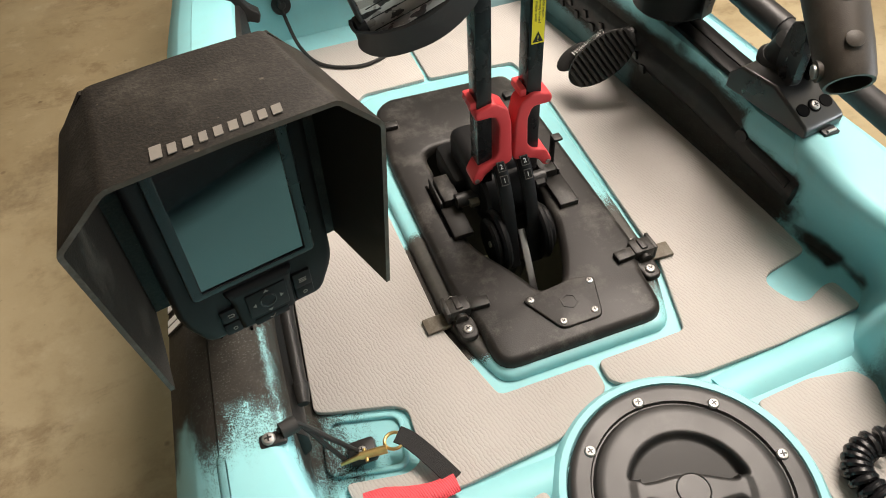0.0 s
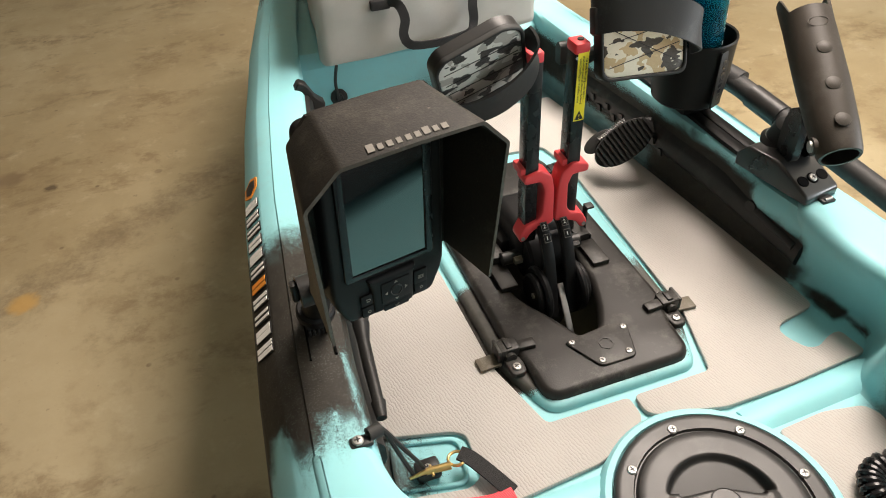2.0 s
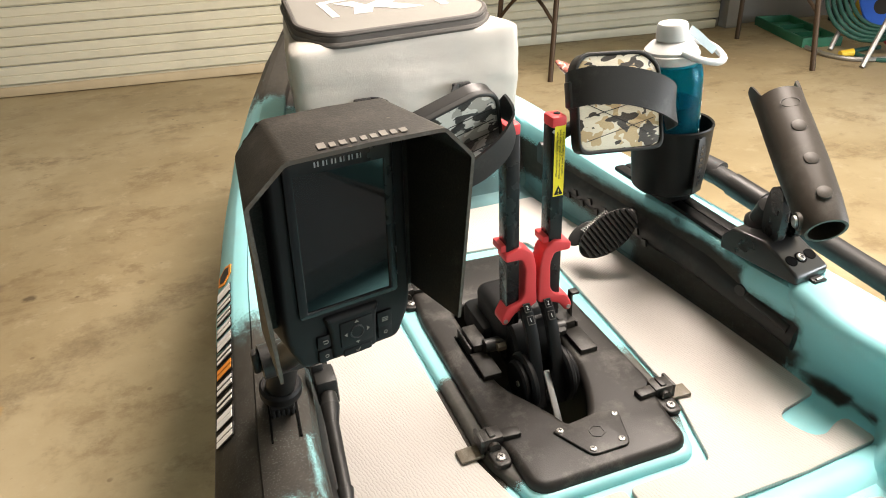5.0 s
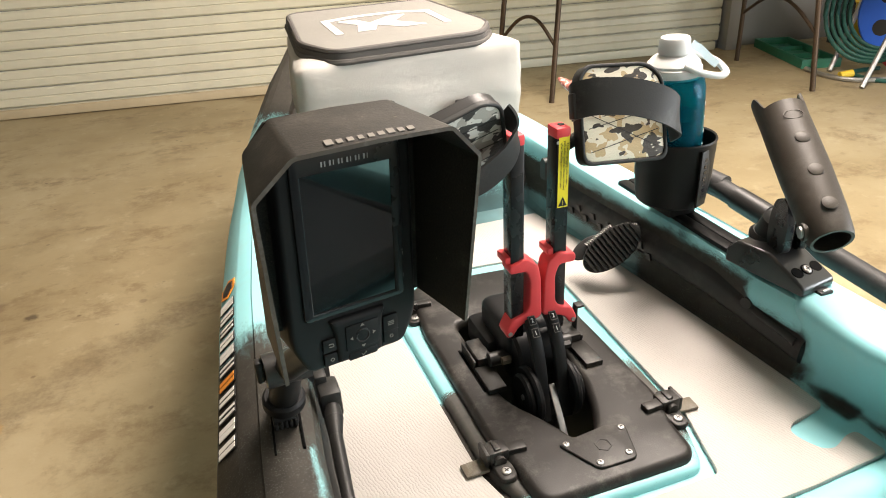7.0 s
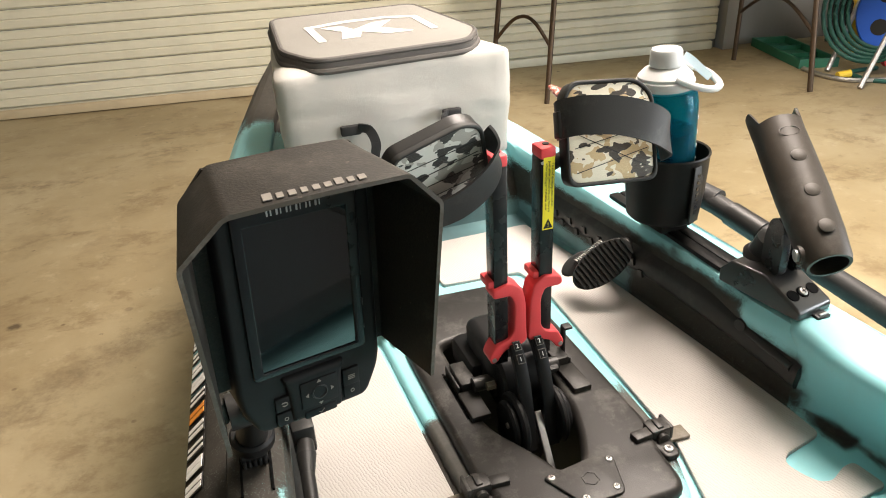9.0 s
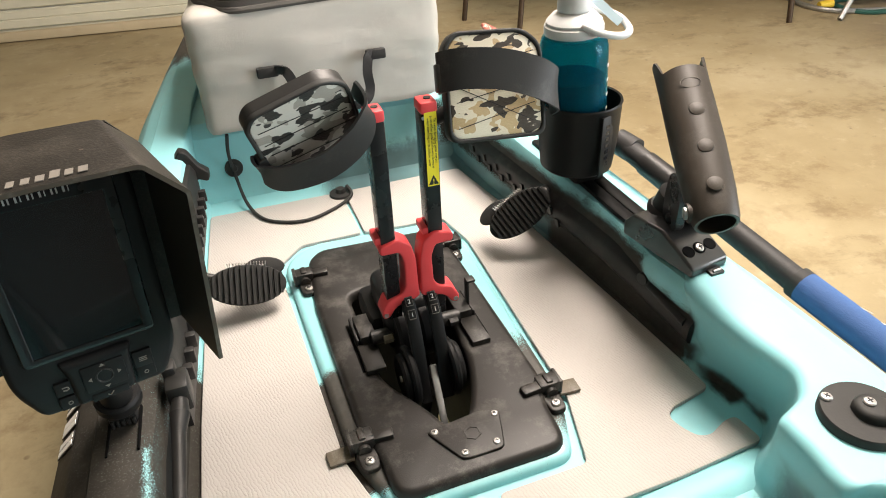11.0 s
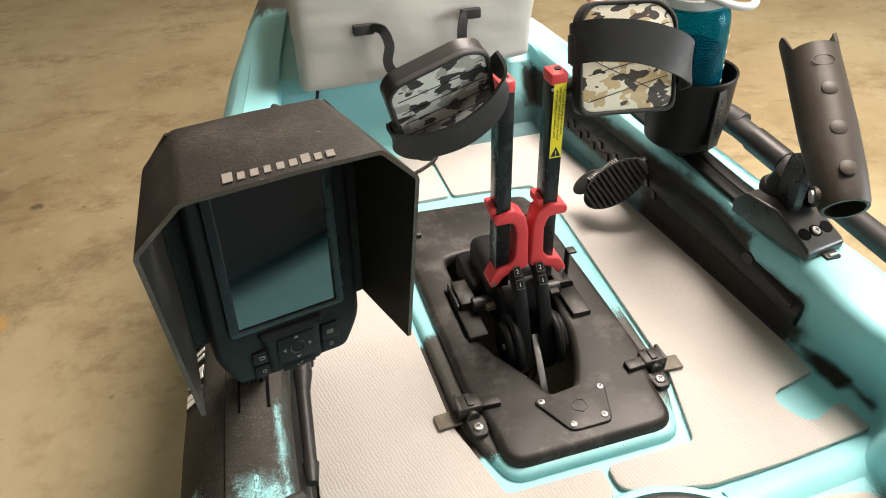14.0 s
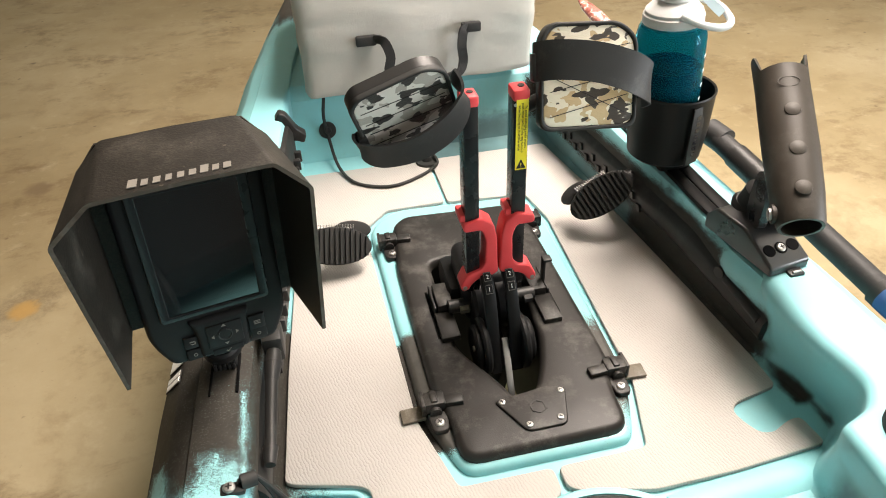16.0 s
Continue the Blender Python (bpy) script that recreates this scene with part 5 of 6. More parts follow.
# stem: base in the gunwale slot, knuckle and arm up to the back of the housing
top = F @ Vector((0, 0.030, -0.078))
knee = Vector((-0.338, 0.012, 0.690))
part("mount_base", box(bmesh.new(), (-0.3490, 0.0615, 0.599), (0.0265, 0.034, 0.018), bevel=0.003), M_BLACK, finder)
for i in range(5):
    part("tooth", box(bmesh.new(), (-0.3590 + 0.0050 * i, 0.0435, 0.5960), (0.0030, 0.0040, 0.0080), bevel=0.0008), M_BLACK, finder)
part("mount_post", rod(bmesh.new(), (-0.3495, 0.0615, 0.605), knee, 0.0155, 0.015), M_CASE, finder)
b = lathe(bmesh.new(), [(0.0, -0.009), (0.0205, -0.009), (0.022, -0.006), (0.022, 0.003), (0.0195, 0.006), (0.0, 0.006)], Matrix.Translation((-0.3465, 0.049, 0.626)) @ pose(0, 0, 0, 12, 4, 0))
part("swivel_ring", b, M_CASE, finder)
part("mount_arm", rod(bmesh.new(), knee, top, 0.014, 0.012), M_BLACK, finder)
part("knuckle", rod(bmesh.new(), knee + Vector((-0.022, 0, 0)), knee + Vector((0.020, 0.004, 0)), 0.017), M_BLACK, finder)
part("wing_knob", box(bmesh.new(), tuple(knee + Vector((-0.026, 0.004, 0.0))), (0.008, 0.012, 0.024), bevel=0.003), M_BLACK, finder)

# ---- rod holder ----
def rod_holder():
    t = thing("rod_holder", (0.340, 0.10, 0.592), "brownish black tubular rod holder on a wedge-shaped deck mount", "rod holder")
    side = [(0.038, 0.592), (0.038, 0.603), (0.043, 0.608), (0.096, 0.632), (0.148, 0.630), (0.164, 0.612), (0.164, 0.592)]
    wedge = part("deck_mount", prism(bmesh.new(), side, -0.0305, 0.0305, m=Matrix.Translation((0.3495, -0.004, 0)) @ pose(0, 0, 0, 0, 0, 9) @ Matrix(((0, 0, 1, 0), (1, 0, 0, 0), (0, 1, 0, 0), (0, 0, 0, 1)))), M_WEDGE, t, "black wedge-shaped mount with three screw holes")
    bv = wedge.modifiers.new("soften", "BEVEL")
    bv.width, bv.segments, bv.limit_method = 0.004, 3, "ANGLE"
    slope = math.degrees(math.atan2(0.024, 0.053))
    face = Matrix.Translation((0.3495, -0.004, 0)) @ pose(0, 0, 0, 0, 0, 9) @ Matrix.Translation((0.0, 0.0650, 0.6182)) @ pose(0, 0, 0, slope, 0, 0)
    # black discs on the face, in place of the shade inside screw holes
    for x in (-0.0180, 0.0, 0.0180):
        part("screw_hole", lathe(bmesh.new(), [(0.0084, -0.002), (0.0083, 0.0007), (0.0078, 0.0008), (0.0074, 0.0004), (0.0, 0.0003)], face @ Matrix.Translation((x, -0.006, 0)), 24), M_RECESS_SHADE, wedge)
    part("screw", SCREW_BIG, None, wedge, m=face @ pose(0, -0.006, 0.0003))
    part("foot_plate", box(bmesh.new(), (0.349, 0.029, 0.5935), (0.020, 0.012, 0.005), bevel=0.001), M_BLACK, t)
    part("foot_pin", rod(bmesh.new(), (0.343, 0.026, 0.5970), (0.355, 0.027, 0.5970), 0.0018), M_STEEL, t)
    lo, hi = Vector((0.310, 0.002, 0.688)), Vector((0.371, 0.181, 0.797))
    axis = (hi - lo).normalized()
    face_up = Vector((-0.28, -0.45, 0.75))
    y = (face_up - axis * face_up.dot(axis)).normalized()
    x = y.cross(axis)
    T = Matrix.Translation(lo) @ Matrix((x, y, axis)).transposed().to_4x4()
    bm, seg, rows = bmesh.new(), 72, []
    L = (hi - lo).length
    for z, r in ((0.0, 0.0245), (0.006, 0.0265), (0.04, 0.0295), (0.10, 0.0315), (0.160, 0.0315), (0.192, 0.0312), (1.0, 0.0318)):
        rows.append((z, r))

    def rim(a):
        """The forked mouth: two prongs with a scooped gap between."""
        c = abs(math.cos(a))
        return L - 0.013 + 0.028 * max(0.0, min(1.0, (c - 0.84) / 0.13))
    def wall(k, thick):
        z, r = rows[k]
        return [bm.verts.new(((r - thick) * math.cos(a), (r - thick) * math.sin(a), z if z < 0.9 else rim(a))) for a in [2 * math.pi * i / seg for i in range(seg)]]
    outer, inner = [wall(k, 0.0) for k in range(len(rows))], [wall(k, 0.0035) for k in range(len(rows))]
    for i in range(seg):
        j = (i + 1) % seg
        for k in range(len(rows) - 1):
            bm.faces.new((outer[k][i], outer[k][j], outer[k + 1][j], outer[k + 1][i]))
            bm.faces.new((inner[k][i], inner[k + 1][i], inner[k + 1][j], inner[k][j]))
        bm.faces.new((outer[0][i], inner[0][i], inner[0][j], outer[0][j]))
        bm.faces.new((outer[-1][i], outer[-1][j], inner[-1][j], inner[-1][i]))
    bmesh.ops.transform(bm, matrix=T, verts=bm.verts)
    tube = part("tube", bm, M_HOLDER, t, "brownish black open tube with a forked top")
    for z in (0.036, 0.087, 0.139):
        part("stud", lathe(bmesh.new(), [(0.0094, 0.0), (0.0090, 0.0012), (0.0080, 0.0016), (0.005, 0.0026), (0.0, 0.0030)], T @ Matrix.Translation((0, 0.0302 if z < 0.1 else 0.0308, z)) @ pose(0, 0, 0, -90, 0, 0), 24), M_HOLDER, tube)
    part("oval_mark", lathe(bmesh.new(), [(0.0125, 0.0), (0.0125, 0.0006), (0.0119, 0.0007), (0.0112, 0.0)], T @ Matrix.Translation((0, 0.0308, 0.178)) @ pose(0, 0, 0, -90, 0, 0) @ Matrix.Diagonal((1, 0.6, 1, 1)), 30), M_HOLDER, tube)
    # black disc added inside the tube so that its cavity looks dark
    part("shade_disc", rod(bmesh.new(), T @ Vector((0, 0, 0.030)), T @ Vector((0, 0, 0.034)), 0.0240), M_INK, tube)
    # clevis under the tube and the upright post
    elbow = T @ Vector((0.0, -0.040, 0.055))
    part("post", rod(bmesh.new(), (0.343, 0.135, 0.622), (0.341, 0.122, 0.662), 0.021, 0.017), M_BLACK, t)
    part("collar", lathe(bmesh.new(), [(0.024, 0), (0.025, 0.006), (0.021, 0.012), (0.018, 0.012)], Matrix.Translation((0.343, 0.134, 0.626)) @ pose(0, 0, 0, 14, 0, 0)), M_BLACK, t)
    lug = rounded([(-0.020, -0.030), (0.020, -0.030), (0.022, 0.012), (0.014, 0.042), (-0.010, 0.046), (-0.020, 0.020)], 0.014, 6)
    for dx in (-0.016, 0.012):
        part("clevis", prism(bmesh.new(), lug, -0.006, 0.006, m=Matrix.Translation((0.342 + dx, 0.094, 0.660)) @ pose(0, 0, 0, 90, 0, 78), bevel=0.003), M_GLOSS, t, "black hinge lug")
    part("bolt", rod(bmesh.new(), (0.318, 0.084, 0.672), (0.352, 0.094, 0.672), 0.004, seg=6), M_BLACK, t)
    part("side_screw", rod(bmesh.new(), T @ Vector((0.026, 0.0, 0.018)), T @ Vector((0.0330, 0, 0.018)), 0.0075), M_STEEL, tube)
    part("side_boss", rod(bmesh.new(), T @ Vector((0.024, 0.0, 0.018)), T @ Vector((0.0300, 0, 0.018)), 0.0115), M_HOLDER, tube)


rod_holder()


def cup_holder():
    t = thing("cup_holder", (0.297, 0.300, 0.602), "black plastic cup holder fixed on the gunwale", "cup holder")
    m = Matrix.Translation((0.297, 0.295, 0.632)) @ Matrix.Diagonal((1, 1, 0.79, 1))
    c = part("cup", lathe(bmesh.new(), [(0.0, 0.0), (0.048, 0.0), (0.053, 0.006), (0.0575, 0.06), (0.0590, 0.128), (0.0600, 0.131), (0.0590, 0.134), (0.0565, 0.132), (0.0545, 0.06), (0.050, 0.012), (0.0, 0.010)], m, 56), M_CUP, t)
    part("bracket", box(bmesh.new(), (0.318, 0.315, 0.617), (0.05, 0.06, 0.034), bevel=0.005), M_CUP, t)
    part("rib_panel", box(bmesh.new(), (0.0565, -0.012, 0.066), (0.0035, 0.026, 0.112), m @ pose(0, 0, 0, 0, 0, -66), 0.001), M_CUP, c)
    for i in range(7):
        part("mark", box(bmesh.new(), (0.0584, -0.012, 0.03 + 0.012 * i), (0.0006, 0.008, 0.007), m @ pose(0, 0, 0, 0, 0, -66)), M_GLOSS, c)


cup_holder()


def bottle():
    t = thing("water_bottle", (0.292, 0.302, 0.613), "translucent teal water bottle with a white cap in the cup holder", "bottle")
    m = Matrix.Translation((0.290, 0.296, 0.641)) @ pose(0, 0, 0, 0, -3, 0) @ Matrix.Diagonal((1, 1, 0.865, 1))
    bd = part("body", lathe(bmesh.new(), [(0.0, 0.0), (0.040, 0.0), (0.045, 0.006), (0.0475, 0.05), (0.0475, 0.172), (0.0468, 0.198), (0.0435, 0.213), (0.0395, 0.222), (0.0380, 0.220), (0.0420, 0.211), (0.0452, 0.197), (0.0457, 0.05), (0.043, 0.008), (0.0, 0.003)], m, 56), M_BOTTLE, t, "clear teal plastic bottle body")
    part("water", lathe(bmesh.new(), [(0.0, 0.0035), (0.040, 0.0085), (0.0432, 0.05), (0.0432, 0.150), (0.0, 0.150)], m, 48), M_WATER, bd, "water filling the lower part")
    part("lid", lathe(bmesh.new(), [(0.0392, 0.217), (0.0400, 0.219), (0.0400, 0.231), (0.0395, 0.234), (0.0370, 0.2355), (0.0372, 0.240), (0.0290, 0.250), (0.0230, 0.252), (0.0190, 0.256), (0.019, 0.266), (0.0, 0.266)], m, 48), M_WHITE, t, "white screw lid")
    part("spout_cap", lathe(bmesh.new(), [(0.0215, 0.255), (0.0225, 0.258), (0.0215, 0.277), (0.0195, 0.281), (0.0150, 0.282), (0.0, 0.2825)], m, 40), M_WHITE, t, "white spout cap")
    for a, mt in ((0.0, M_WHITE),):
        loop = [m @ Vector(p) for p in ((-0.008, -0.034, 0.242), (0.012, -0.046, 0.230), (0.042, -0.048, 0.220), (0.064, -0.034, 0.220), (0.062, -0.006, 0.234), (0.030, 0.012, 0.250))]
        part("handle", sweep(bmesh.new(), smooth_path(loop), circle(0.0050, 10), (0.1, 0.2, 1)), mt, t, "white carrying loop")
    part("strap", sweep(bmesh.new(), smooth_path([m @ Vector(p) for p in ((0.026, -0.004, 0.266), (0.034, -0.010, 0.258), (0.046, -0.018, 0.242), (0.056, -0.024, 0.230))]), band(0.011, 0.003), (0.6, 0, 0.8)), M_PALEBLUE, t, "pale blue hinge strap")
    for i in range(5):
        part("measure_mark", box(bmesh.new(), (0.0476, -0.002, 0.075 + 0.024 * i), (0.0006, 0.008, 0.004), m @ pose(0, 0, 0, 0, 0, -40)), M_PRINT, bd)


bottle()


def bag():
    """The soft insulated box: a puffy cover with a zipped lid."""
    t = thing("cooler_bag", (0, 0.86, 0.60), "pale grey soft cooler bag with dark piping and a zipped lid", "cooler bag")
    m = Matrix.Translation((-0.003, 0.870, 0.611)) @ pose(0, 0, 0, 0, 0, 3)
    bm = bmesh.new()
    bmesh.ops.create_cube(bm, size=1)
    bmesh.ops.subdivide_edges(bm, edges=bm.edges, cuts=23, use_grid_fill=True)
    for v in bm.verts:
        p = v.co.copy()
        x, y, z = p.x * 2, p.y * 2, p.z * 2
        px = x * 0.222 + 0.004 * math.sin(z * 2) * (1 if x > 0 else -1) * (abs(x) > 0.99)
        py = y * 0.190
        pz = z * 0.106
        rr = 0.016
        q = Vector((px, py, pz))
        lim = Vector((0.222 - rr, 0.190 - rr, 0.106 - rr))
        core = Vector([max(-a, min(a, b)) for a, b in zip(lim, q)])
        d = q - core
        if d.length > 1e-6:
            q = core + d.normalized() * rr
        wob = noise.noise(q * 9.0 + Vector((3, 1, 7))) * 0.0065 + noise.noise(Vector((q.x * 16, q.y * 16, q.z * 46))) * 0.0024
        bulge = 0.008 * (1 - x * x) * (1 - z * z) if abs(y) > 0.99 else 0
        q += (d.normalized() if d.length > 1e-6 else Vector((0, 0, 1))) * wob
        q.y += bulge * (1 if y > 0 else -1)
        q.z += 0.1075 + 0.006 * (1 - x * x) * (z > 0.9)
        q.x *= 1 - 0.13 * (y + 1)
        v.co = q
    bmesh.ops.transform(bm, matrix=m, verts=bm.verts)
    cover = part("cover", bm, M_BAG, t, "pale grey tarpaulin cover", 80)
    lid = rounded([(-0.150, -0.188), (0.140, -0.182), (0.190, -0.11), (0.160, 0.17), (-0.160, 0.17), (-0.190, -0.10)], 0.03)
    lm = m @ Matrix.Translation((0, 0, 0.228)) @ pose(0, 0, 0, 3, 0, 0)
    ld = part("lid", prism(bmesh.new(), lid, -0.012, 0.016, m=lm, bevel=0.009), M_LID, t, "grey woven lid, zipped shut")
    part("lid_gusset", prism(bmesh.new(), [(x * 0.985, y * 0.985) for x, y in lid], -0.030, -0.010, m=lm), M_BAG, ld, "pale grey gusset under the lid")
    for z, k, r in ((-0.006, 1.012, 0.0062), (0.011, 0.985, 0.0058)):
        part("piping", sweep(bmesh.new(), [lm @ Vector((x * k, y * k, z)) for x, y in lid], circle(r, 8), (0, 0, 1), True), M_PIPING, ld, "dark grey piping")
    part("zip", sweep(bmesh.new(), [lm @ Vector((x * 1.008, y * 1.008, 0.003)) for x, y in lid], [(-0.002, -0.005), (0.002, -0.005), (0.002, 0.005), (-0.002, 0.005)], (0, 0, 1), True), M_PIPING, ld)
    # white printed badge: a broken border and a slanting shape
    up = lm @ Matrix.Translation((0, -0.02, 0.0165))
    for pts in ([(-0.115, -0.060), (-0.100, -0.060), (-0.100, 0.055), (-0.03, 0.072), (0.05, 0.072), (0.105, 0.052), (0.105, -0.060), (0.12, -0.060), (0.12, 0.062), (0.055, 0.086), (-0.035, 0.086), (-0.115, 0.066)],
                [(-0.07, -0.055), (-0.035, -0.055), (-0.02, -0.015), (0.02, -0.055), (0.07, -0.055), (0.02, 0.0), (0.06, 0.05), (0.02, 0.045), (-0.03, 0.005), (-0.045, 0.045), (-0.085, 0.045), (-0.055, 0.0)]):
        part("mark", prism(bmesh.new(), pts, 0.0, 0.001, m=up), M_PRINT, ld, "white printed shape")
    # webbing handle: two sewn tabs, a twisted drop from each and a slack run between them
    ends = []
    for x, dx in ((-0.100, 0.030), (0.086, -0.016)):
        base = m @ Vector((x, -0.199, 0.108))
        part("strap_patch", box(bmesh.new(), tuple(base + Vector((-0.004 if x < 0 else 0.004, -0.003, 0.0))), (0.036, 0.012, 0.018), bevel=0.003), M_WEB, cover)
        ends.append([base + Vector((dx * 0.3, -0.008, 0.004)), base + Vector((dx * 0.85, -0.018, 0.000)), base + Vector((dx * 1.15, -0.022, -0.026)), base + Vector((dx * 1.0, -0.020, -0.056))])
    a, b = ends
    slack = [a[-1].lerp(b[-1], u) + Vector((0, -0.006, -0.016 - 0.010 * math.sin(math.pi * u))) for u in (0.08, 0.35, 0.65, 0.92)]
    part("handle", sweep(bmesh.new(), smooth_path(a + slack + b[::-1]), band(0.003, 0.017), (0, 1, 0.25)), M_WEB, cover, "slack black webbing handle")
    return t


bag()


def paddle():
    a, j, e = Vector((0.3935, 0.318, 0.634)), Vector((0.4345, -0.031, 0.585)), Vector((0.492, -0.52, 0.530))
    t = thing("paddle", tuple(j), "black paddle shaft with a blue foam grip lying along the gunwale", "paddle")
    part("shaft", rod(bmesh.new(), a, j, 0.0165), M_STRAP, t)
    part("end_knob", rod(bmesh.new(), a + Vector((-0.002, 0.012, 0.002)), a + Vector((0.008, -0.022, -0.003)), 0.020), M_STRAP, t)
    part("joint", rod(bmesh.new(), a + (j - a) * 0.16, a + (j - a) * 0.34, 0.0188), M_BLACK, t)
    part("end_ring", rod(bmesh.new(), j + (a - j).normalized() * 0.012, j, 0.0205), M_RUBBER, t)
    g = part("foam_grip", rod(bmesh.new(), j, e, 0.0205, seg=28), M_BLUE, t, "blue foam grip sleeve")
    d = (e - j).normalized()
    for i in range(9):
        p = j + d * (0.07 + 0.026 * i) + Vector((0.012, 0.0, 0.0172))
        part("mark", box(bmesh.new(), (0, 0, 0), (0.006, 0.015, 0.001), Matrix.Translation(p) @ pose(0, 0, 0, -6, 34, 7)), M_PRINT, g, "white printed shape")


paddle()


def mount_disc():
    t = thing("accessory_mount", (0.3250, -0.2190, 0.588), "round black accessory mount screwed to the kayak block", "mount")
    m = Matrix.Translation((0.3250, -0.2190, 0.5880))
    d = part("disc", lathe(bmesh.new(), [(0.0, 0.0), (0.041, 0.0), (0.041, 0.010), (0.039, 0.0128), (0.026, 0.014), (0.0, 0.014)], m, 48), M_RUBBER, t)
    for a in (128,):
        part("screw", SCREW_BIG, None, d, m=m @ pose(0.034 * math.cos(radians(a)), 0.034 * math.sin(radians(a)), 0.0135, 0, 0, a))
    boss = rounded([(-0.016, -0.008), (-0.004, -0.022), (0.026, -0.030), (0.030, -0.010), (0.012, 0.014), (-0.010, 0.012)], 0.011, 6)
    part("boss", prism(bmesh.new(), boss, 0.010, 0.024, m=m, bevel=0.006), M_RUBBER, t)
    part("arm", sweep(bmesh.new(), smooth_path([m @ Vector(p) for p in ((0.022, -0.014, 0.016), (0.036, -0.026, 0.020), (0.056, -0.052, 0.018), (0.078, -0.092, 0.010), (0.092, -0.14, 0.004))]), circle(0.0125, 16), (0.1, 0.1, 1)), M_RUBBER, t)
    part("screw", SCREW_BIG, None, t, m=m @ pose(0.001, 0.0, 0.0240))


mount_disc()

# ---- cords and leashes ----
solo("power_cable", cable([(-0.185, 0.700, 0.605), (-0.190, 0.715, 0.560), (-0.186, 0.712, 0.515), (-0.176, 0.660, 0.478), (-0.150, 0.600, 0.472), (-0.09, 0.570, 0.472), (-0.03, 0.590, 0.472), (0.012, 0.625, 0.473), (0.010, 0.650, 0.482)], 0.0032), M_RUBBER, "thin black power cable lying on the deck mat", "cable")
g = solo("cable_gland", lathe(bmesh.new(), [(0.0, 0.014), (0.008, 0.014), (0.010, 0.006), (0.021, 0.005), (0.022, 0.0), (0.0, 0.0)], Matrix.Translation((-0.004, 0.645, 0.468)), 32), M_RUBBER, "round black rubber cable gland on the deck mat", "cable gland")
solo("cable_gland", lathe(bmesh.new(), [(0.0, 0.010), (0.006, 0.010), (0.008, 0.005), (0.016, 0.004), (0.017, 0.0), (0.0, 0.0)], Matrix.Translation((-0.186, 0.724, 0.527)) @ pose(0, 0, 0, 70, 0, 0), 32), M_RUBBER, "round black rubber cable gland on the step", "cable gland")


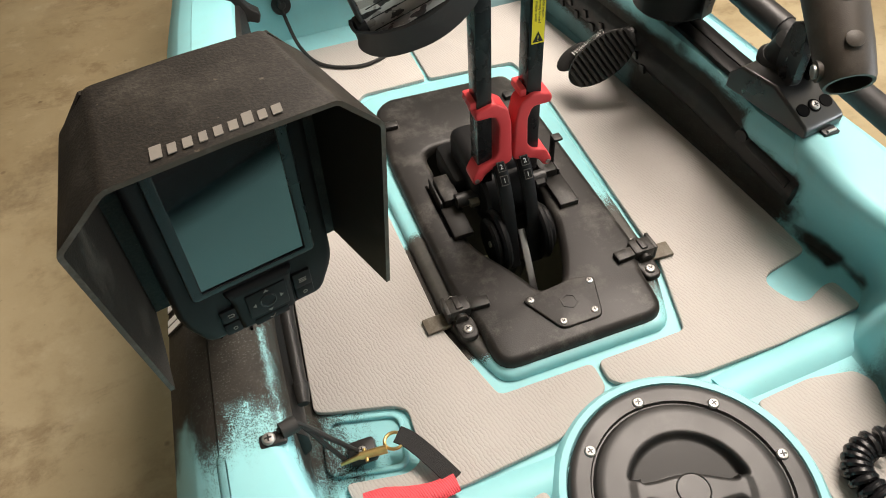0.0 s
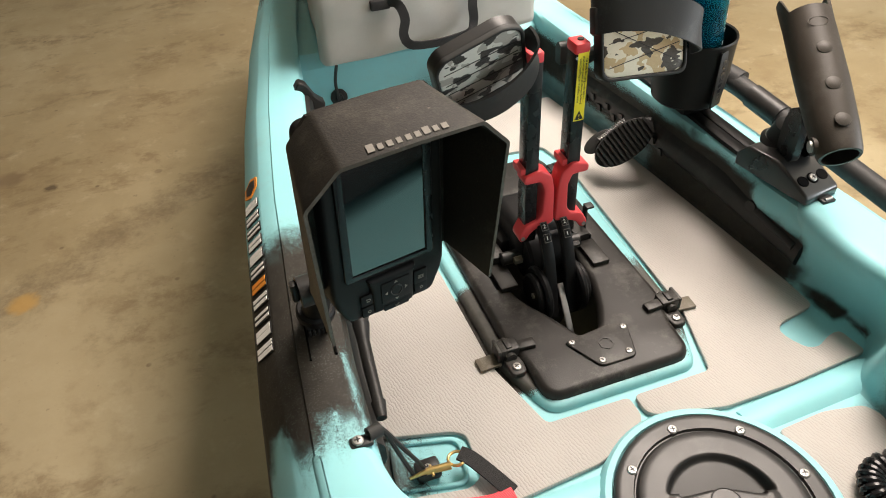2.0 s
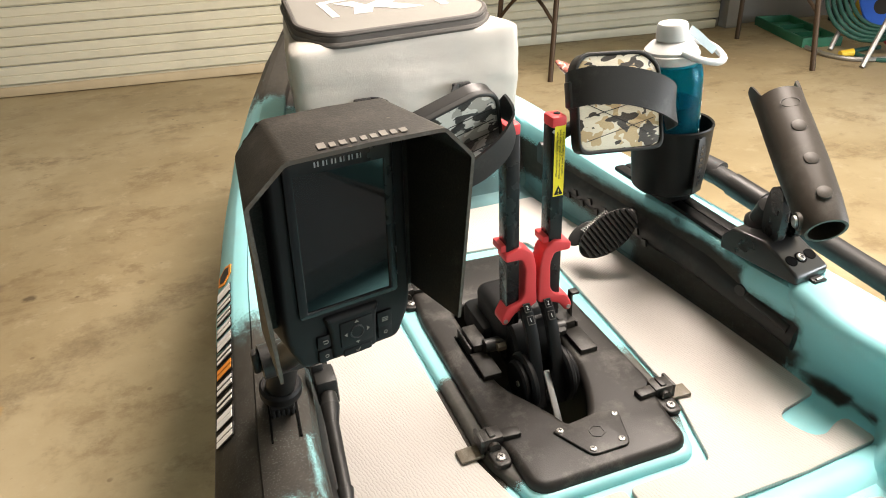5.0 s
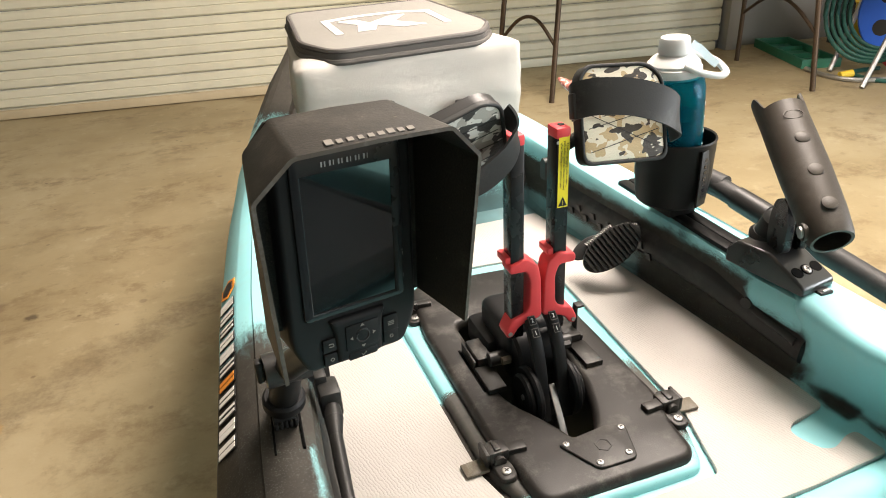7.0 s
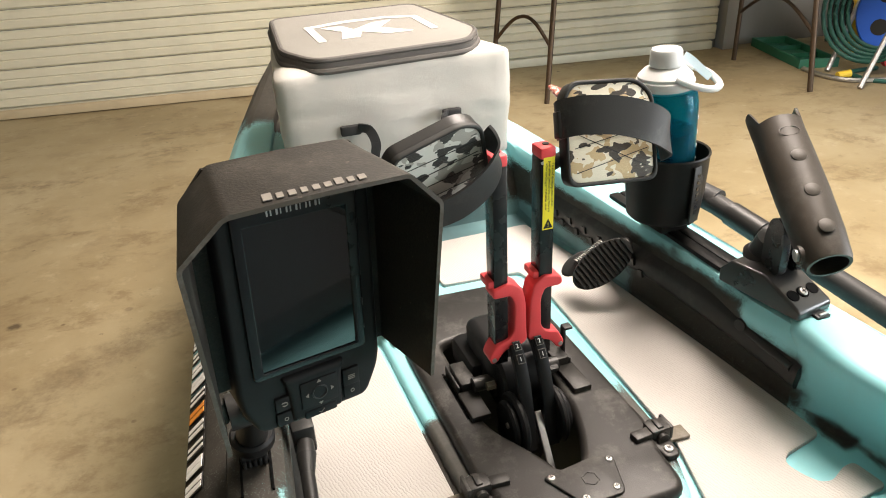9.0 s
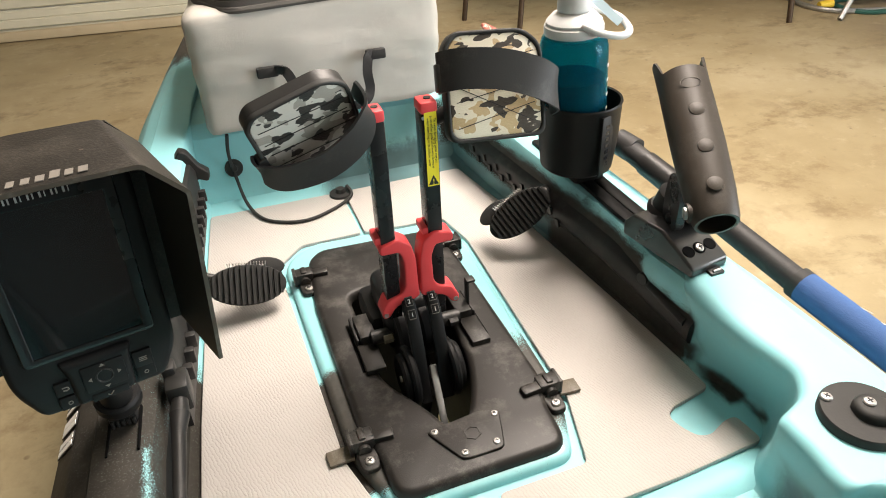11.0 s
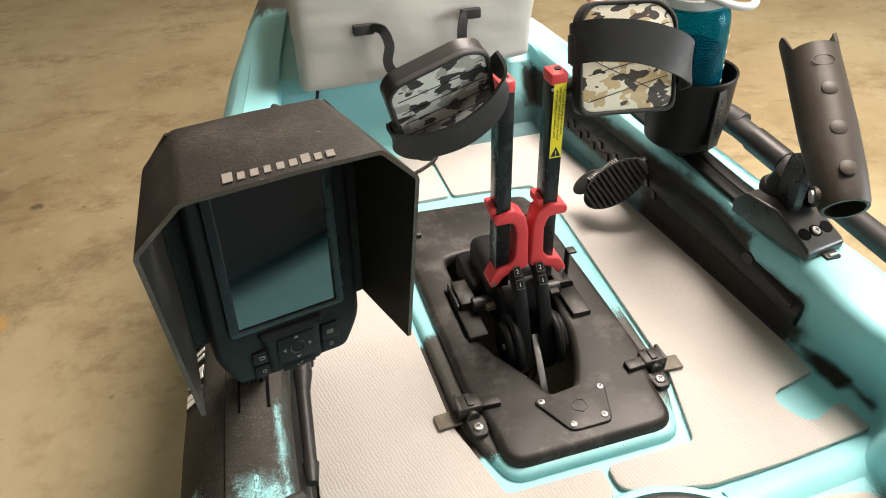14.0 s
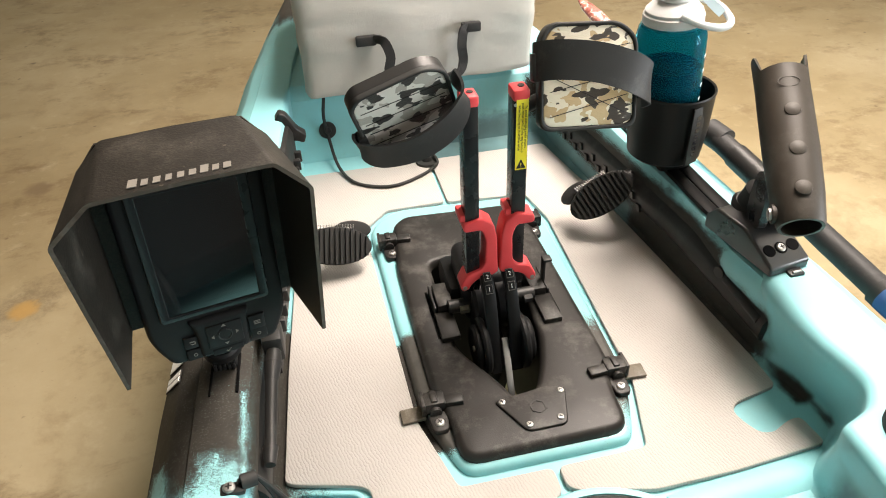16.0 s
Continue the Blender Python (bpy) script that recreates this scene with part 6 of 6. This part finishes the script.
def leash():
    t = thing("paddle_leash", (-0.27, -0.09, 0.470), "red bungee leash with black webbing and a brass snap hook", "leash")
    part("eyelet", box(bmesh.new(), (-0.338, -0.115, 0.590), (0.024, 0.014, 0.007), pose(0, 0, 0), 0.003), M_BLACK, t)
    part("screw", SCREW_BIG, None, t, m=Matrix.Translation((-0.341, -0.115, 0.5935)))
    for e in ((-0.289, -0.103, 0.486), (-0.275, -0.099, 0.486)):
        part("cord", cable([(-0.332, -0.112, 0.596), (-0.324, -0.110, 0.597), (-0.314, -0.108, 0.590), tuple((Vector((-0.314, -0.108, 0.590)) + Vector(e)) / 2), e], 0.0026), M_RUBBER, t)
    part("loop_knot", rod(bmesh.new(), (-0.330, -0.112, 0.594), (-0.316, -0.108, 0.592), 0.0075), M_RUBBER, t)
    part("cleat_screw", SCREW, None, t, m=Matrix.Translation((-0.270, -0.097, 0.4795)))
    hk = part("snap_hook", rod(bmesh.new(), (-0.274, -0.106, 0.487), (-0.246, -0.109, 0.488), 0.0040, 0.0046), M_BRASS, t, "brass snap hook")
    part("plunger", rod(bmesh.new(), (-0.294, -0.107, 0.485), (-0.274, -0.106, 0.487), 0.0016, 0.003), M_BRASS, hk)
    part("thumb_stud", rod(bmesh.new(), (-0.268, -0.114, 0.487), (-0.268, -0.100, 0.487), 0.0018), M_BRASS, hk)
    part("ring", sweep(bmesh.new(), [Vector((-0.237 + 0.010 * math.cos(a), -0.103 + 0.009 * math.sin(a), 0.488)) for a in [2 * math.pi * i / 20 for i in range(20)]], circle(0.0018, 8), (0, 0, 1), True), M_BRASS, hk)
    part("webbing", sweep(bmesh.new(), smooth_path([(-0.232, -0.098, 0.489), (-0.222, -0.108, 0.488), (-0.208, -0.130, 0.484), (-0.193, -0.160, 0.482)]), band(0.003, 0.018), (0, 0, 1)), M_WEB, t)
    part("red_sleeve", sweep(bmesh.new(), smooth_path([(-0.192, -0.162, 0.480), (-0.215, -0.164, 0.480), (-0.240, -0.159, 0.479), (-0.262, -0.152, 0.479), (-0.282, -0.150, 0.478)]), [(x * 1.3, y * 0.7) for x, y in circle(0.008, 12)], (0, 0, 1)), M_GATHER, t, "red webbing sleeve")
    pts = smooth_path([(-0.270, -0.208, 0.486), (-0.246, -0.215, 0.487), (-0.220, -0.212, 0.488), (-0.200, -0.204, 0.488), (-0.184, -0.203, 0.487)], 14)
    bm, rings = bmesh.new(), []
    for i, p in enumerate(pts):
        d = (pts[min(i + 1, len(pts) - 1)] - pts[max(i - 1, 0)]).normalized()
        side = d.cross(Vector((0, 0, 1))).normalized()
        up, r = side.cross(d), (0.0112, 0.0134, 0.0146, 0.0134)[i % 4]
        rings.append([bm.verts.new(p + (side * math.cos(a) + up * math.sin(a)) * r * (1 + 0.05 * math.sin(2 * a + 0.9 * i))) for a in [2 * math.pi * k / 14 for k in range(14)]])
    for p, q in zip(rings, rings[1:]):
        for k in range(14):
            bm.faces.new((p[k], p[(k + 1) % 14], q[(k + 1) % 14], q[k]))
    bm.faces.new(rings[0])
    bm.faces.new(rings[-1])
    part("red_bungee", bm, M_GATHER, t, "gathered red bungee webbing")
    part("webbing", sweep(bmesh.new(), smooth_path([(-0.186, -0.212, 0.483), (-0.192, -0.236, 0.477), (-0.200, -0.280, 0.475), (-0.204, -0.33, 0.475)]), band(0.003, 0.020), (0, 0, 1)), M_WEB, t)


leash()
run = smooth_path([(0.168, -0.318, 0.485), (0.164, -0.298, 0.485), (0.172, -0.282, 0.485), (0.192, -0.274, 0.485), (0.228, -0.276, 0.485)], 60)
coil = []
for i, p in enumerate(run):
    d = (run[min(i + 1, len(run) - 1)] - run[max(i - 1, 0)]).normalized()
    side = d.cross(Vector((0, 0, 1))).normalized()
    a = 2 * math.pi * 11 * i / len(run)
    coil.append(p + side * (0.0105 * math.cos(a)) + Vector((0, 0, 0.0105 * math.sin(a))))
solo("coiled_lead", sweep(bmesh.new(), [Vector((0.235, -0.36, 0.474)), Vector((0.190, -0.330, 0.476))] + coil + [Vector((0.245, -0.29, 0.476)), Vector((0.25, -0.40, 0.474))], circle(0.0040, 8), (0.1, 0.3, 0.95)), M_GLOSS, "coiled glossy black lead on the deck mat", "lead")

def lure():
    """A mottled lure on its wire, stuck upright at the gunwale's edge."""
    top, low, foot = Vector((0.330, 0.735, 0.725)), Vector((0.362, 0.632, 0.690)), Vector((0.372, 0.590, 0.607))
    t = thing("fishing_lure", tuple(foot), "red and white mottled fishing lure standing on a wire", "lure")
    d = (low - top).normalized()
    m = Matrix.Translation(top) @ d.to_track_quat("Z", "Y").to_matrix().to_4x4() @ Matrix.Diagonal((1, 0.6, 1, 1))
    n = (low - top).length
    part("body", lathe(bmesh.new(), [(0.0, 0.0), (0.006, 0.003), (0.013, 0.025), (0.016, 0.055), (0.014, n - 0.02), (0.007, n - 0.004), (0.0, n)], m, 20), M_LURE, t)
    part("wire", cable([tuple(low), tuple(low.lerp(foot, 0.4) + Vector((0.006, -0.004, 0))), tuple(foot)], 0.0022), M_BLACK, t)


lure()

# ---- the far side of the garage ----
def folding_table():
    t = thing("folding_table", (2.0, 2.9, 0), "folding table with thin brown steel legs", "table")
    feet = [((1.245, 3.20), (1.30, 3.16)), ((1.415, 2.83), (1.47, 2.86)), ((2.90, 3.12), (2.86, 3.08)), ((2.75, 2.34), (2.72, 2.42))]
    legs = []
    for (x, y), (u, v) in feet:
        legs.append((Vector((x, y, 0)), Vector((u, v, 0.71))))
        part("leg", rod(bmesh.new(), (x, y, 0), (u, v, 0.71), 0.0145, seg=14), M_TABLE, t)
    for a, b in ((0, 1), (2, 3)):
        p, q = legs[a], legs[b]
        A, B = p[0].lerp(p[1], 0.42), q[0].lerp(q[1], 0.42)
        top = p[0].lerp(p[1], 0.62).lerp(q[0].lerp(q[1], 0.62), 0.5)
        part("brace", sweep(bmesh.new(), smooth_path([A, A.lerp(top, 0.55) + Vector((0, 0, 0.03)), top, B.lerp(top, 0.55) + Vector((0, 0, 0.03)), B]), circle(0.010, 10), (0.3, 0.3, 0.9)), M_TABLE, t)
    out = [(1.12, 3.40), (1.25, 2.55), (2.98, 2.20), (3.05, 3.28)]
    part("tabletop", prism(bmesh.new(), out, 0.71, 0.745), M_CEIL, t)


folding_table()


def hose_reel():
    c = Vector((3.50, 2.44, 0.33))
    t = thing("hose_reel", (3.42, 2.5, 0), "blue garden hose reel with green hose on a grey frame", "hose reel")
    face = Matrix.Translation(c) @ pose(0, 0, 0, 84, 0, -62)
    for z in (-0.12, 0.12):
        w = part("wheel", lathe(bmesh.new(), [(0.04, z - 0.012), (0.25, z - 0.012), (0.26, z), (0.25, z + 0.012), (0.04, z + 0.012)], face, 40), M_REEL, t, "blue plastic reel cheek")
        # openings are not cut: black plugs stand in for the dark behind them
        for i in range(5):
            a = radians(72 * i)
            part("opening", rod(bmesh.new(), face @ Vector((0.15 * math.cos(a), 0.15 * math.sin(a), z - 0.0135)), face @ Vector((0.15 * math.cos(a), 0.15 * math.sin(a), z + 0.0135)), 0.045, seg=18), M_INK, w)
    for k in range(5):
        r = 0.20 + 0.016 * k
        part("hose", sweep(bmesh.new(), [face @ Vector((-0.10 - 0.01 * k + r * math.cos(a), 0.02 + r * 1.1 * math.sin(a), 0.15 + 0.022 * k)) for a in [2 * math.pi * i / 30 for i in range(30)]], circle(0.012, 8), (0.2, 0.2, 0.9), True), M_HOSE, t)
    for dx in (-0.16, 0.20):
        part("frame_tube", rod(bmesh.new(), (3.05 + dx * 0.4, 2.40 + dx, 0.01), (3.36 + dx * 0.3, 2.50 + dx, 0.46), 0.014), M_STEEL, t)
    part("frame_foot", cable([(3.05, 2.70, 0.014), (3.02, 2.50, 0.014), (3.08, 2.36, 0.014), (3.30, 2.26, 0.014), (3.5, 2.2, 0.014)], 0.014), M_STEEL, t)
    part("hose_tail", cable([(3.55, 2.30, 0.3), (3.40, 2.22, 0.05), (3.25, 2.24, 0.014), (3.15, 2.34, 0.014), (3.20, 2.5, 0.014), (3.4, 2.5, 0.014)], 0.013), M_HOSE, t)
    part("fitting", rod(bmesh.new(), (3.06, 2.46, 0.02), (3.13, 2.44, 0.03), 0.022), M_DIRTYYELLOW, t, "yellow hose fitting")
    part("fitting", rod(bmesh.new(), (3.36, 2.44, 0.06), (3.42, 2.42, 0.10), 0.025), M_RED, t, "red hose fitting")


hose_reel()
crate_at = Matrix.Translation((3.28, 3.03, 0.0)) @ pose(0, 0, 0, 0, 0, -18)
b = prism(bmesh.new(), [(-0.12, -0.34), (0.12, -0.34), (0.12, 0.34), (-0.12, 0.34)], 0.0, 0.055, [[(-0.104, -0.324), (0.104, -0.324), (0.104, 0.324), (-0.104, 0.324)]], m=crate_at, bevel=0.006)
prism(b, [(-0.106, -0.326), (0.106, -0.326), (0.106, 0.326), (-0.106, 0.326)], 0.002, 0.012, m=crate_at)
for y in (-0.11, 0.11):
    box(b, (0, y, 0.026), (0.208, 0.010, 0.030), crate_at)
solo("green_crate", b, M_TRAY, "shallow green plastic crate on the floor", "crate")
b = lathe(bmesh.new(), [(0.0, 0.0), (0.10, 0.0), (0.115, 0.02), (0.13, 0.30), (0.14, 0.32), (0.13, 0.325), (0.0, 0.30)], Matrix.Translation((3.72, 2.86, 0.0)), 28)
solo("bucket", b, M_DIRTYYELLOW, "yellow plastic bucket against the wall", "bucket")
for x, y, r, h in ((3.86, 3.12, 0.05, 1.4), (3.98, 2.96, 0.035, 1.6), (3.78, 3.22, 0.03, 1.5)):
    solo("pole", rod(bmesh.new(), (x, y, 0), (x + 0.12, y + 0.02, h), r), M_RUBBER, "dark pole leaning in the garage corner", "pole", "poles in the corner")
# plain dark block added in place of the corner's dark clutter
b = box(bmesh.new(), (4.18, 2.80, 0.60), (0.50, 1.25, 1.2), bevel=0.02)
box(b, (4.17, 2.80, 1.215), (0.54, 1.30, 0.03), bevel=0.005)
solo("dark_clutter", b, M_RUBBER, "plain dark block for the clutter against the garage wall", "cabinet")


def seat():
    """A black chair at the cockpit's stern end, out of view, added to darken the screen's reflection."""
    t = thing("reflection_chair", (0, -0.85, 0.462), "unseen black chair in the stern, added to darken reflections", "chair")
    part("cushion", box(bmesh.new(), (0, -0.80, 0.545), (0.46, 0.40, 0.06), bevel=0.02), M_WEB, t)
    part("backrest", box(bmesh.new(), (0, -1.03, 0.76), (0.46, 0.05, 0.42), Matrix.Translation((0, 0, 0)), 0.02), M_WEB, t)
    for x in (-0.235, 0.235):
        part("side_tube", cable([(x, -0.60, 0.48), (x, -0.62, 0.56), (x, -0.98, 0.56), (x, -1.05, 0.62), (x, -1.08, 0.98)], 0.012), M_BLACK, t)
        part("foot", box(bmesh.new(), (x, -0.80, 0.512), (0.03, 0.38, 0.10), bevel=0.008), M_BLACK, t)


seat()
